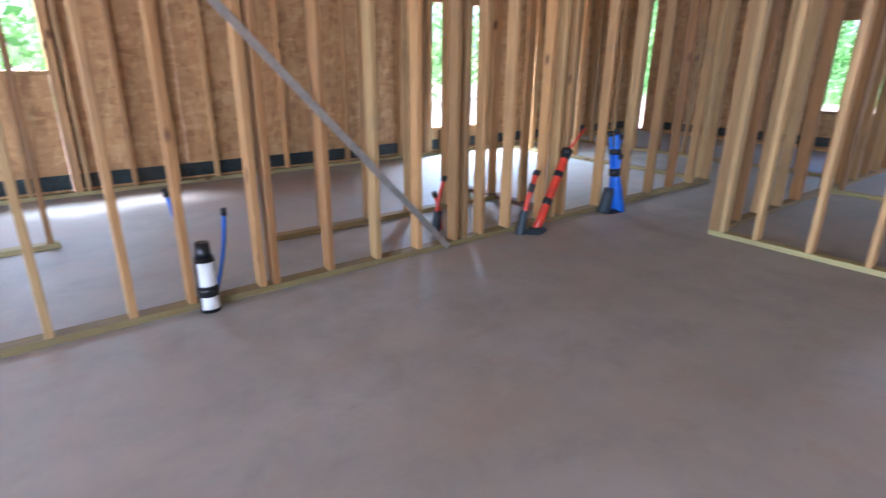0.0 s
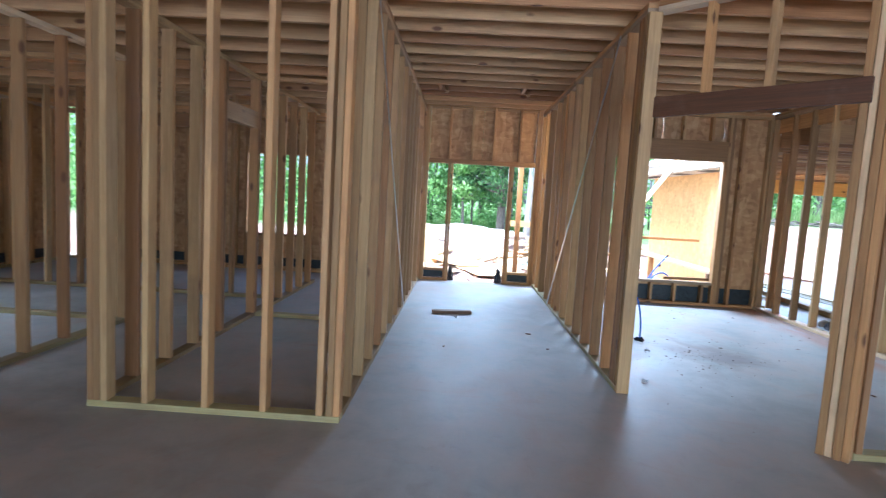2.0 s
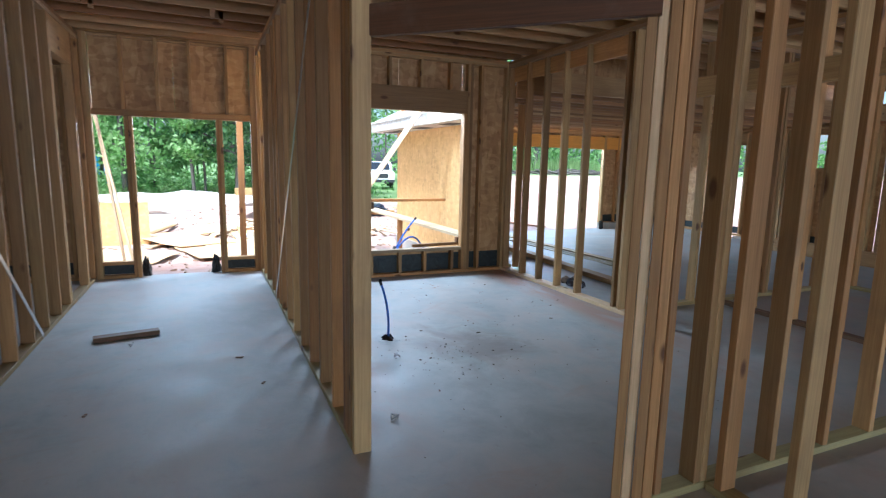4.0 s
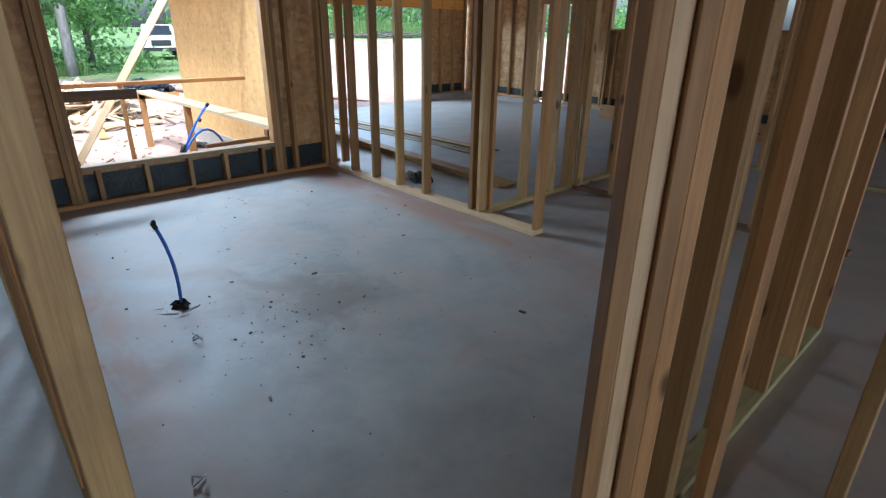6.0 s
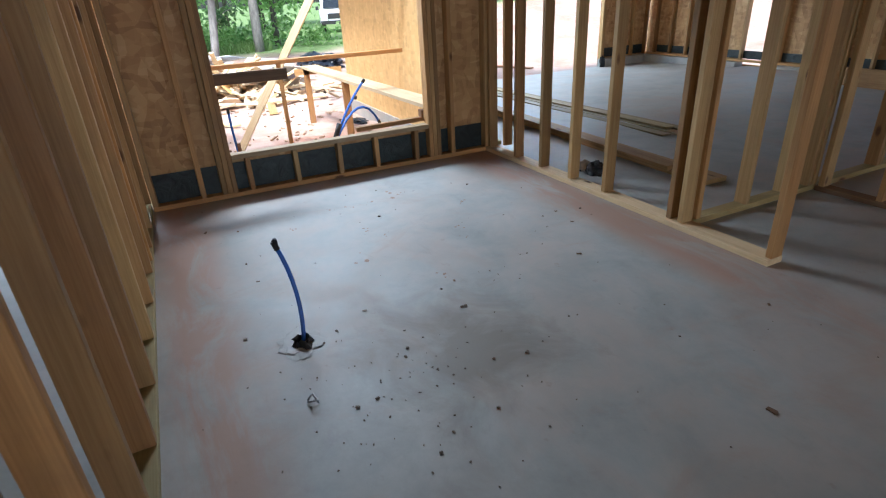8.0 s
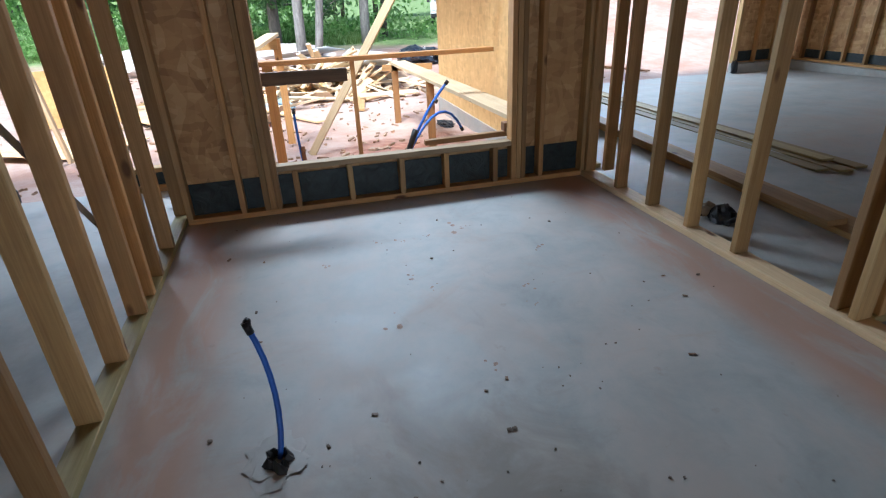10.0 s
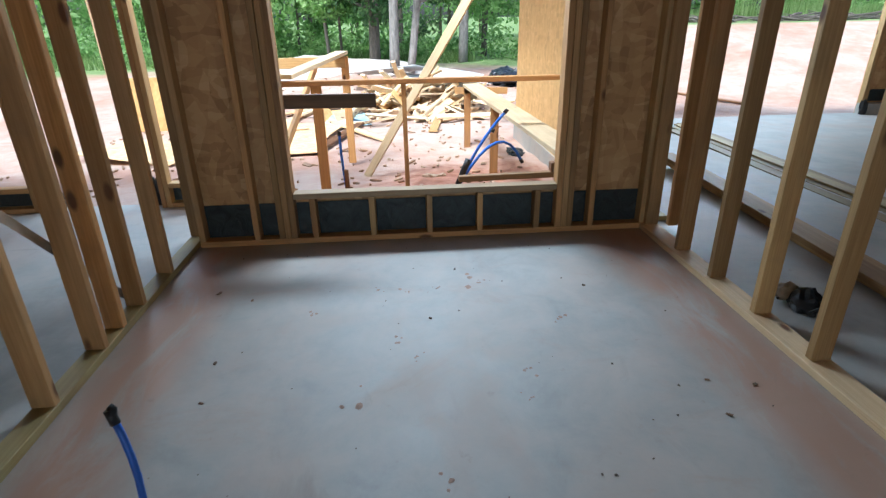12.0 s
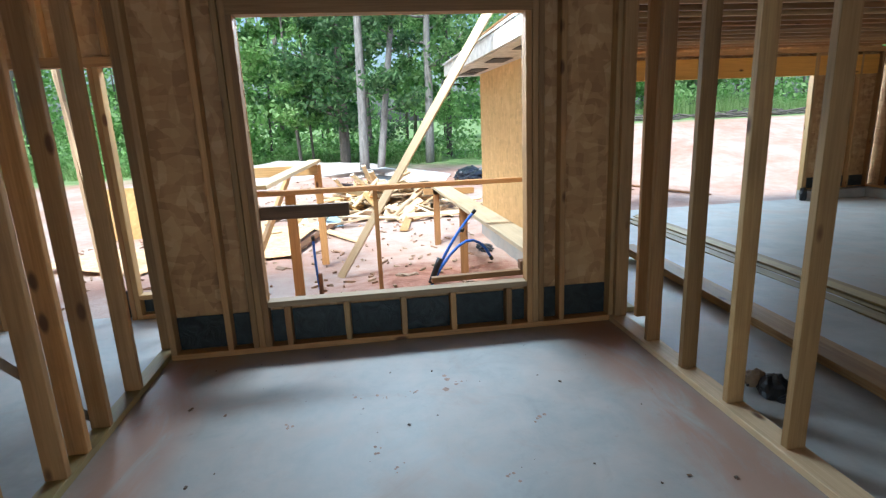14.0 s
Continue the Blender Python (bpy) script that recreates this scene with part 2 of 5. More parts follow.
def plain(name, color, rough=0.5, metal=0.0, vary=0.25, scale=12):
    k = Mat(name, rough, metal)
    f = k.noise(scale, 4)
    lo = tuple(c * (1 - vary) for c in color)
    hi = tuple(min(1, c * (1 + vary * 0.6)) for c in color)
    return k.done(k.ramp(f, [(0.3, lo), (0.7, hi)]), f, 0.1, 0.003)


PEX_BLUE = plain("blue_tubing", (0.03, 0.14, 0.60), 0.35)
PEX_RED = plain("red_tubing", (0.62, 0.05, 0.02), 0.4)
TAPE = plain("black_tape", (0.012, 0.012, 0.014), 0.4)
FOAM = plain("dark_pipe_wrap", (0.03, 0.04, 0.05), 0.6)
ABS = plain("black_pipe", (0.012, 0.013, 0.015), 0.35)
PVC = plain("white_pipe", (0.58, 0.56, 0.50), 0.35)
PAPER = plain("paper_label", (0.7, 0.69, 0.66), 0.7)
STRAP = plain("galvanised_strap", (0.55, 0.55, 0.53), 0.35, 0.8)
FASCIA = plain("primed_fascia", (0.62, 0.60, 0.55), 0.6)
SHINGLE = plain("roofing_felt", (0.10, 0.095, 0.09), 0.9, 0, 0.4)
GRAVELLY = plain("crumbs", (0.16, 0.12, 0.09), 0.9)


# ---------------- builders ----------------
def mesh_of(name, bm, material):
    me = bpy.data.meshes.new(name)
    bm.to_mesh(me)
    bm.free()
    me.materials.append(material)
    return me


def part(name, bm, material, parent=None, label="", at=None):
    me = bm if isinstance(bm, bpy.types.Mesh) else mesh_of(name, bm, material)
    ob = new(name, me)
    if at is not None:
        ob.matrix_world = at
    if parent is not None:
        ob.parent = parent
        ob.matrix_parent_inverse = parent.matrix_basis.inverted()
    if label:
        tagged(ob, label)
    return ob


def empty(name, at=(0, 0, 0), label="", category="", group="", kind=""):
    ob = new(name)
    ob.empty_display_size = 0.1
    ob.matrix_basis = Matrix.Translation(at)
    return tagged(ob, label, category, group, kind)


def box(bm, lo, hi, m=None):
    """A plain box between two corners, added to bm."""
    v = [bm.verts.new((x, y, z)) for x in (lo[0], hi[0]) for y in (lo[1], hi[1]) for z in (lo[2], hi[2])]
    for f in ((0, 1, 3, 2), (4, 6, 7, 5), (0, 4, 5, 1), (2, 3, 7, 6), (0, 2, 6, 4), (1, 5, 7, 3)):
        bm.faces.new([v[i] for i in f])
    if m is not None:
        bmesh.ops.transform(bm, matrix=m, verts=v)
    return v


LUMBER = {}


def board_mesh(w, d, l, material, ease=0.003):
    """A board standing on the origin along z, with eased edges; meshes are shared between boards alike."""
    key = (round(w, 3), round(d, 3), round(l, 3), material.name)
    if key not in LUMBER:
        bm = bmesh.new()
        box(bm, (-w / 2, -d / 2, 0), (w / 2, d / 2, l))
        bmesh.ops.bevel(bm, geom=bm.edges[:], offset=min(ease, w / 4, d / 4), segments=1, affect="EDGES")
        LUMBER[key] = mesh_of("board", bm, material)
    return LUMBER[key]


def board(name, p0, p1, w, d, parent=None, material=None, side=(1, 0, 0), label=""):
    """A board from p0 to p1; w is measured along side, d across it."""
    p0, p1 = Vector(p0), Vector(p1)
    z = (p1 - p0).normalized()
    x = Vector(side)
    x = (x - z * x.dot(z)).normalized()
    y = z.cross(x)
    m = Matrix((x, y, z)).transposed().to_4x4()
    m.translation = p0
    return part(name, board_mesh(w, d, (p1 - p0).length, material or PINE), None, parent, label, m)


T, D = 0.038, 0.089


class Wall:
    """A stud wall from a to b in the plan. Offsets u run from a towards b; the near face lies on the line a-b and the wall stands to the left of it."""

    def __init__(self, name, a, b, top, label, bottom_plate=True, top_plate=2, plate_mat=None, base=0.0):
        self.a, self.b = Vector((*a, 0)), Vector((*b, 0))
        self.dir = (self.b - self.a).normalized()
        self.nor = Vector((-self.dir.y, self.dir.x, 0))
        self.len = (self.b - self.a).length
        self.top, self.base = top, base
        mid = self.at(self.len / 2, 0)
        self.e = empty(name, (mid.x, mid.y, base), label, "wall", kind="structure")
        self.lo = base + (T if bottom_plate else 0.0)
        self.hi = top - T * top_plate
        if bottom_plate is True:
            self.plate(0, self.len, base, "bottom_plate", plate_mat or PINE_TREATED)
        for i in range(top_plate):
            self.plate(0, self.len, top - T * (i + 1), "top_plate", PINE_PALE if i else PINE)

    def at(self, u, z, across=D / 2):
        p = self.a + self.dir * u + self.nor * across
        return Vector((p.x, p.y, z))

    def plate(self, u0, u1, z, name="plate", material=None):
        return board(name, self.at(u0, z + T / 2), self.at(u1, z + T / 2), D, T, self.e, material or PINE, self.nor)

    def stud(self, u, z0=None, z1=None, material=None, name="stud", lean=0.0):
        j = random.uniform(-0.004, 0.004)
        return board(name, self.at(u, self.lo if z0 is None else z0), self.at(u + lean + j, self.hi if z1 is None else z1), T, D - random.uniform(0, 0.002), self.e, material or PINE, self.dir)

    def studs(self, us, **kw):
        for u in us:
            self.stud(u, **kw)

    def header(self, u0, u1, z0, z1, material=None, across=D / 2, thick=D - 0.004):
        return board("header", self.at(u0, (z0 + z1) / 2, across), self.at(u1, (z0 + z1) / 2, across), thick, z1 - z0, self.e, material or PINE, self.nor)

    def sheet(self, u0, u1, z0, z1, across=D + 0.002, thick=0.011, material=None, name="sheathing"):
        bm = bmesh.new()
        m = Matrix((self.dir, self.nor, Vector((0, 0, 1)))).transposed().to_4x4()
        m.translation = self.a
        box(bm, (u0, across, z0), (u1, across + thick, z1))
        return part(name, bm, material or OSB, self.e, at=m)

    def sheathe(self, holes=(), z0=-0.25, z1=None, panel=1.22, **kw):
        """Panels over the whole wall, cut round the openings (u0, u1, z0, z1)."""
        z1 = self.top + 0.02 if z1 is None else z1
        cuts = sorted({0.0, self.len, *(h for hole in holes for h in hole[:2])})
        for c0, c1 in zip(cuts, cuts[1:]):
            n = max(1, math.ceil((c1 - c0) / panel))
            for i in range(n):
                s0, s1 = c0 + (c1 - c0) * i / n, c0 + (c1 - c0) * (i + 1) / n
                g = 0.0015
                zs = [(z0, z1)]
                for u0, u1, h0, h1 in holes:
                    if u0 - 0.001 <= s0 and s1 <= u1 + 0.001:
                        zs = [q for s, e in zs for q in ((s, min(e, h0)), (max(s, h1), e)) if q[1] - q[0] > 0.02]
                for s, e in zs:
                    self.sheet(s0 + g, s1 - g, s, e, **kw)

    def flash(self, spans, z0=0.04, z1=0.26):
        """Dark membrane let in between the studs along the foot of the wall."""
        for u0, u1 in spans:
            self.sheet(u0, u1, z0, z1, across=D - 0.012, thick=0.006, material=MEMBRANE, name="membrane")


def spaced(u0, u1, gap=0.406):
    n = int((u1 - u0) / gap + 1e-6)
    return [u0 + gap * i for i in range(n + 1)]


def between(us, lo, hi):
    """The clear spans between studs."""
    us = sorted(u for u in us if lo <= u <= hi)
    return [(p + T / 2 + 0.002, q - T / 2 - 0.002) for p, q in zip(us, us[1:]) if q - p > T + 0.01]


# ---------------- structure: slab and ground ----------------
HIGH, LOW, GARAGE, SLOPE = 2.75, 2.44, 2.29, 0.034
bm = bmesh.new()
box(bm, (-4.1, -11.42, -0.4), (9.94, 6.45, 0))
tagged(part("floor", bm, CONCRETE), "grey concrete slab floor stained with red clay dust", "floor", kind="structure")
bm = bmesh.new()
box(bm, (9.944, -0.9 - 0.63, -0.4), (10.83, 6.45, -0.001))
tagged(part("floor", bm, CONCRETE), "grey concrete slab at the front entry", "floor", kind="structure")
bm = bmesh.new()
for v in box(bm, (9.944, -11.42, -0.5), (14.72, -4.545, -0.002)):
    if v.co.x > 12 and v.co.z > -0.1:
        v.co.z -= SLOPE * (14.72 - 9.944)
tagged(part("floor", bm, CONCRETE), "grey concrete garage slab", "floor", kind="structure")

# ---------------- structure: walls ----------------
# long wall beside the bathrooms
w = Wall("wall_long", (-3.0, 2.95), (7.0, 2.95), LOW, "long bare stud wall of yellow pine", top_plate=0)
w.hi = LOW - T
w.plate(8.1, w.len, LOW - T, "top_plate", PINE_PALE)
board("header", (-3.0, 3.065, 2.59), (5.1, 3.065, 2.59), 0.04, 0.28, w.e, PINE, (0, 1, 0))
for x in (-2.6, -2.2, -1.8, -1.4, -1.0, -0.6, -0.2, 0.2, 0.5, 0.84, 1.19, 1.47, 1.85, 1.93, 2.28, 2.62, 2.95, 3.27, 3.36, 3.52, 3.80, 4.19, 4.33, 4.45, 4.95, 5.36, 5.80, 6.2, 6.6, 6.96):
    w.stud(x + 3.0, z1=HIGH if x < 5 else None)
board("brace", (3.19, 2.94, 0.01), (0.75, 2.94, 2.58), 0.004, 0.045, w.e, STRAP, (0, 1, 0), "galvanised diagonal strap brace")
# closet front wall, from its corner post
w = Wall("wall_closet_front", (5.04, 1.985), (5.04, 0.49), HIGH, "short stud wall with built-up corner posts", top_plate=1)
w.studs([0.02, 0.06, 0.1, 0.345, 0.70, 1.045, 1.375, 1.435, 1.475])
board("header", (5.155, 4.5, 2.58), (5.155, 0.585, 2.58), 0.05, 0.28, w.e, PINE, (1, 0, 0))
# closet side wall
w = Wall("wall_closet_side", (5.135, 1.94), (9.8, 1.94), LOW, "stud wall between closet and bedroom", top_plate=1)
w.studs([0.02] + spaced(0.35, 1.6) + [1.62, 2.36, 2.4] + spaced(2.8, 4.6))
w.header(1.62, 2.36, 1.92, 2.08)
w = Wall("wall_closet_back", (7.5, 1.94), (7.5, 0.58), LOW, "stud wall at the back of the closet", top_plate=1)
w.studs([0.1, 0.75, 1.3])
# corridor, both sides
w = Wall("wall_corridor_north", (5.135, 0.49), (10.70, 0.49), HIGH, "long corridor stud wall with a strap brace")
ux = spaced(0.25, 4.2) + [4.28, 4.33]
w.studs(ux)
w.studs([5.15, 5.2, 5.52])
w.header(4.33, 5.15, 2.35, 2.67)
board("brace", (8.42, 0.487, 0.03), (5.75, 0.487, 2.7), 0.004, 0.035, w.e, STRAP, (0, 1, 0), "galvanised diagonal strap brace")
w = Wall("wall_corridor_south", (10.70, -1.34), (5.93, -1.34), HIGH, "long corridor stud wall with a strap brace")
w.studs([10.70 - x for x in (10.68, 10.35, 9.97, 9.40, 9.02, 8.80, 8.62, 8.235, 7.865, 7.49, 7.115, 6.74, 6.37, 6.08, 6.04, 6.0, 5.96)])
board("brace", (9.08, -1.336, 0.03), (6.55, -1.336, 2.70), 0.004, 0.04, w.e, STRAP, (0, 1, 0), "galvanised diagonal strap brace")
# angled entry to the front room
w = Wall("wall_angled_entry", (5.90, -1.40), (5.02, -2.28), HIGH, "angled doorway framing with a dark stained header", bottom_plate=False)
w.header(0.02, w.len - 0.02, 1.97, 2.105, PINE_DARK, across=0.02, thick=0.038)
for u in (0.35, 0.72):
    w.stud(u, 2.105)
board("stud", (5.90, -1.385, 0), (5.902, -1.385, w.hi), T, D, w.e, PINE)
for u, off, mat in ((-0.055, 0.0, PINE), (-0.0145, 0.009, PINE_PALE), (0.0265, -0.004, PINE), (0.067, 0.006, PINE)):
    board("stud", w.at(w.len + u, 0, D / 2 + 0.03 + off), w.at(w.len + u + 0.003, w.hi, D / 2 + 0.03 + off), T, D, w.e, mat, w.dir)
w = Wall("wall_room_west", (5.03, -2.42), (5.03, -4.42), HIGH, "stud wall beside the angled doorway")
w.studs([0.03, 0.26, 0.30, 0.76, 1.16, 1.55, 1.97])
w = Wall("wall_hall_south", (3.0, -2.81), (5.02, -2.81), HIGH, "stud wall turning away from the doorway")
w.studs([0.02, 0.40, 0.80, 1.2, 1.66, 1.96])
# front room, side towards the garage
w = Wall("wall_room_south", (9.83, -4.41), (5.12, -4.41), HIGH, "open stud wall of yellow pine with a wide doorway", bottom_plate=None)
w.lo = T
board("bottom_plate", (9.83, -4.445, T / 2), (6.91, -4.445, T / 2), 0.12, T, w.e, PINE_PALE, (0, 1, 0))
w.studs([0.02, 0.465, 0.845, 1.23, 1.615, 2.22, 2.31, 2.90])
w.header(0.06, 2.30, 2.49, 2.67, PINE, across=0.07, thick=0.034)
w.header(2.86, w.len - 0.02, 2.0, 2.15, PINE)
w.studs([3.2, 3.6, 4.0, 4.4], z0=2.15)
w = Wall("wall_pantry_east", (7.50, -4.515), (7.50, -8.05), HIGH, "stud wall of a small store room")
w.studs([0.04, 0.5, 0.9, 1.16, 1.22, 2.0, 2.05, 2.5, 2.95, 3.4, 3.5])
w = Wall("wall_pantry_south", (5.2, -5.81), (7.49, -5.81), HIGH, "stud wall of a small store room", plate_mat=PINE_DARK)
w.studs([2.25, 1.88, 1.46, 1.05, 0.65, 0.25])
w = Wall("wall_utility", (5.2, -8.05), (7.49, -8.05), HIGH, "stud wall of a utility room")
w.studs([2.2, 1.75, 1.35, 0.95, 0.5, 0.1])
# window wall of the front room
w = Wall("wall_window", (9.83, -4.42), (9.83, -1.44), HIGH, "window wall of studs and strand board")
w.nor = Vector((1, 0, 0))
for o in list(w.e.children):
    bpy.data.objects.remove(o)
w.plate(0, w.len, 0, "bottom_plate", PINE)
for i in (1, 2):
    w.plate(0, w.len, HIGH - T * i, "top_plate")
U = lambda y: y + 4.42
full = [0.02, U(-4.035), U(-3.888), U(-3.848), U(-2.01), U(-1.97), U(-1.81), w.len - 0.02]
w.studs(full)
for y in (-3.808, -2.05):
    w.stud(U(y), z1=2.06)
    full.append(U(y))
crip = [U(y) for y in (-3.66, -3.277, -2.94, -2.568, -2.187)]
w.studs(crip, z1=0.34 - T)
w.plate(U(-3.787), U(-2.071), 0.34 - T, "window_sill", PINE_PALE)
w.header(U(-3.86), U(-2.0), 2.06, 2.34)
w.studs([U(y) for y in (-3.6, -3.2, -2.8, -2.4)], z0=2.34)
w.sheathe([(U(-3.787), U(-2.071), 0.335, 2.06)], z1=3.05)
w.flash(between(full + crip, 0, 9))
# entry wall
w = Wall("wall_entry", (10.71, -1.34), (10.71, 0.49), 2.85, "entry wall with door and sidelight openings", bottom_plate=False)
w.nor = Vector((1, 0, 0))
for o in list(w.e.children):
    bpy.data.objects.remove(o)
for i in (1, 2):
    w.plate(0, w.len, 2.85 - T * i, "top_plate")
V = lambda y: y + 1.34
w.studs([0.02, 0.056, w.len - 0.02, w.len - 0.05], z0=0)
w.header(0.075, w.len - 0.07, 1.89, 1.96)
w.studs([V(y) for y in (-1.0, -0.6, -0.25, 0.1)], z0=1.96)
for y in (-0.92, 0.045):
    w.stud(V(y), 0, 1.89)
    w.stud(V(y) + 0.04, 0, 1.89)
for y0, y1 in ((-1.265, -0.94), (0.105, 0.42)):
    w.plate(V(y0), V(y1), 0.16, "sidelight_sill")
    w.plate(V(y0), V(y1), 0.0, "bottom_plate")
    w.flash([(V(y0), V(y1))], 0.04, 0.16)
w.sheathe([(0.075, w.len - 0.07, 0.19, 1.9)], z0=1.9, z1=3.05)
for u0, u1 in ((-0.1, 0.07), (w.len - 0.065, w.len + 0.1)):
    w.sheet(u0, u1, -0.2, 3.05)
# left outer wall
w = Wall("wall_north", (-4.0, 6.25), (10.8, 6.25), LOW, "outer wall of studs and strand board")
N = lambda x: x + 4
holes = [(N(5.55), N(6.45), 0.38, 2.0), (N(-0.1), N(1.25), 1.15, 2.0)]
us = [u for u in spaced(0.1, 14.7) if not any(h[0] - 0.06 < u < h[1] + 0.06 for h in holes)] + [q for h in holes for q in (h[0] - 0.06, h[0] - 0.02, h[1] + 0.02, h[1] + 0.06)]
w.studs(us)
for h in holes:
    w.plate(h[0], h[1], h[2] - T, "window_sill")
    w.header(h[0], h[1], h[3], h[3] + 0.25)
    low = spaced(h[0] + 0.2, h[1] - 0.05)
    w.studs(low, z1=h[2] - T)
    us += low
w.stud(N(6.0), 0.38, 2.0)
w.stud(N(0.55), 1.15, 2.0)
w.sheathe(holes, z1=2.62)
for i in range(36):
    w.sheet(i * 0.41 + 0.002, i * 0.41 + 0.408, 2.622, 3.05 - random.choice((0, 0, 0.03, 0.06, 0.08)))
w.flash(between(us, 0, 20), 0.06, 0.2)
# front outer wall of the bedrooms
w = Wall("wall_bedroom_front", (10.71, 0.59), (10.71, 6.25), LOW, "outer wall of studs and strand board")
w.nor = Vector((1, 0, 0))
for o in list(w.e.children):
    bpy.data.objects.remove(o)
w.plate(0, w.len, 0, "bottom_plate")
w.plate(0, w.len, LOW - T, "top_plate")
holes = [(1.75, 2.75, 0.6, 1.88), (0.95, 1.2, 0.8, 2.0)]
us = [u for u in spaced(0.1, 5.6) if not any(h[0] - 0.06 < u < h[1] + 0.06 for h in holes)] + [q for h in holes for q in (h[0] - 0.02, h[1] + 0.02)]
w.studs(us)
for h in holes:
    w.plate(h[0], h[1], h[2] - T, "window_sill")
    w.header(h[0], h[1], h[3], h[3] + 0.25)
w.sheathe(holes, z1=3.05)
w.flash(between(us, 0, 9), 0.06, 0.2)
# bathroom partitions
w = Wall("wall_bath", (2.2, 3.8), (4.6, 3.8), LOW, "bathroom partition of bare studs", top_plate=1)
w.studs(spaced(0.05, 2.3))
w = Wall("wall_bath_west", (1.0, 4.65), (-1.5, 4.65), LOW, "bathroom partition of bare studs", top_plate=1)
w.studs(spaced(0.05, 2.4))
w = Wall("wall_bath_east", (4.46, 4.35), (4.46, 3.05), LOW, "bathroom partition of bare studs", top_plate=1, plate_mat=PINE_DARK)
w.studs([0.03, 0.45, 0.86, 1.27])
w = Wall("wall_bedroom_west", (6.96, 6.2), (6.96, 3.05), LOW, "bedroom partition of bare studs", top_plate=1)
w.studs(spaced(0.1, 2.0) + [3.1])
w = Wall("wall_bedroom_mid", (8.4, 6.2), (8.4, 2.05), LOW, "bedroom partition of bare studs", top_plate=1)
w.studs(spaced(0.1, 2.2) + [3.2, 3.24, 3.6, 4.0])
w.header(2.3, 3.2, 2.0, 2.14)
# garage
w = Wall("wall_garage_north", (14.69, -4.55), (9.945, -4.55), GARAGE, "garage side wall of studs and strand board")
w.studs(spaced(0.05, 5.3))
w.nor = Vector((0, 1, 0))
w.sheathe((), z1=GARAGE + 0.02, material=OSB_OUT, across=0.002)
w = Wall("wall_garage_front", (14.6, -4.6), (14.6, -11.3), GARAGE, "garage front wall with a wide door opening", bottom_plate=False)
w.nor = Vector((1, 0, 0))
for o in list(w.e.children):
    bpy.data.objects.remove(o)
for i in (1, 2):
    w.plate(0, w.len, GARAGE - T * i, "top_plate")
G = lambda y: -4.6 - y
w.header(G(-5.0), G(-11.2), 1.87, 2.17, LVL)
w.studs([0.02, 0.4, 0.62, 0.66, G(-10.06), G(-10.10), G(-10.5), G(-10.9), w.len - 0.02], z0=0.0)
w.sheathe([(G(-5.28), G(-10.04), -0.3, 1.88)], z1=GARAGE + 0.1)
w.flash([(G(-10.12), G(-11.27))], 0.02, 0.2)


def outer_south(name, x0, x1, top, base, holes, flash):
    """A stretch of the outer wall on the garage side, with openings (x0, x1, z0, z1)."""
    w = Wall(name, (x0, -11.3), (x1, -11.3), top, "outer wall of studs and strand board", base=base)
    w.nor = Vector((0, -1, 0))
    for o in list(w.e.children):
        bpy.data.objects.remove(o)
    w.plate(0, w.len, base, "bottom_plate")
    w.plate(0, w.len, top - T, "top_plate")
    holes = [(a - x0, b - x0, c, d) for a, b, c, d in holes]
    us = [u for u in spaced(0.1, w.len - 0.05) if not any(h[0] - 0.06 < u < h[1] + 0.06 for h in holes)] + [q for h in holes for q in (h[0] - 0.02, h[1] + 0.02)]
    w.studs(us)
    for h in holes:
        w.header(h[0], h[1], h[3], min(h[3] + 0.25, top - 2 * T))
        if h[2] > 1:
            w.plate(h[0], h[1], h[2] - T, "window_sill")
            w.studs(spaced(h[0] + 0.2, h[1] - 0.05), z1=h[2] - T)
    w.sheathe(holes, z0=base - 0.12, z1=top + 0.3)
    w.flash(between(us, 0, 30), flash, flash + 0.14)


# The two westernmost openings are unseen, added to let light in from behind.
outer_south("wall_south", -4, 9.0, 2.75, 0.0, ((7.3, 8.5, 1.49, 2.2), (-3.0, -0.6, 0.01, 2.15), (1.0, 3.4, 0.01, 2.15)), 0.05)
outer_south("wall_garage_south", 9.01, 14.69, GARAGE, 0.0, ((11.6, 12.3, -0.05, 1.95), (9.5, 10.65, 1.49, 2.1)), 0.05)
bm = bmesh.new()
box(bm, (9.95, -11.39, -0.2), (11.6, -11.18, -0.002))
box(bm, (12.3, -11.39, -0.2), (14.69, -11.18, -0.002))
box(bm, (14.5, -11.18, -0.2), (14.69, -10.04, -0.002))
tagged(part("trim", bm, CONCRETE), "low concrete kerb under the garage wall", "kerb", kind="structure")
# unseen wall closing the rear; its three openings are added to let light in
w = Wall("wall_west", (-4, 6.25), (-4, -11.3), 2.75, "outer wall of studs and strand board")
w.nor = Vector((-1, 0, 0))
for o in list(w.e.children):
    bpy.data.objects.remove(o)
w.plate(0, w.len, 0, "bottom_plate")
holes = [(1.2, 4.8, 0.0, 2.15), (6.2, 10.6, 0.0, 2.15), (12.6, 16.2, 0.0, 2.15)]
w.studs([u for u in spaced(0.1, 18.0) if not any(h[0] - 0.06 < u < h[1] + 0.06 for h in holes)])
for h in holes:
    w.header(h[0], h[1], 2.15, 2.4)
w.sheathe(holes, z1=3.05)

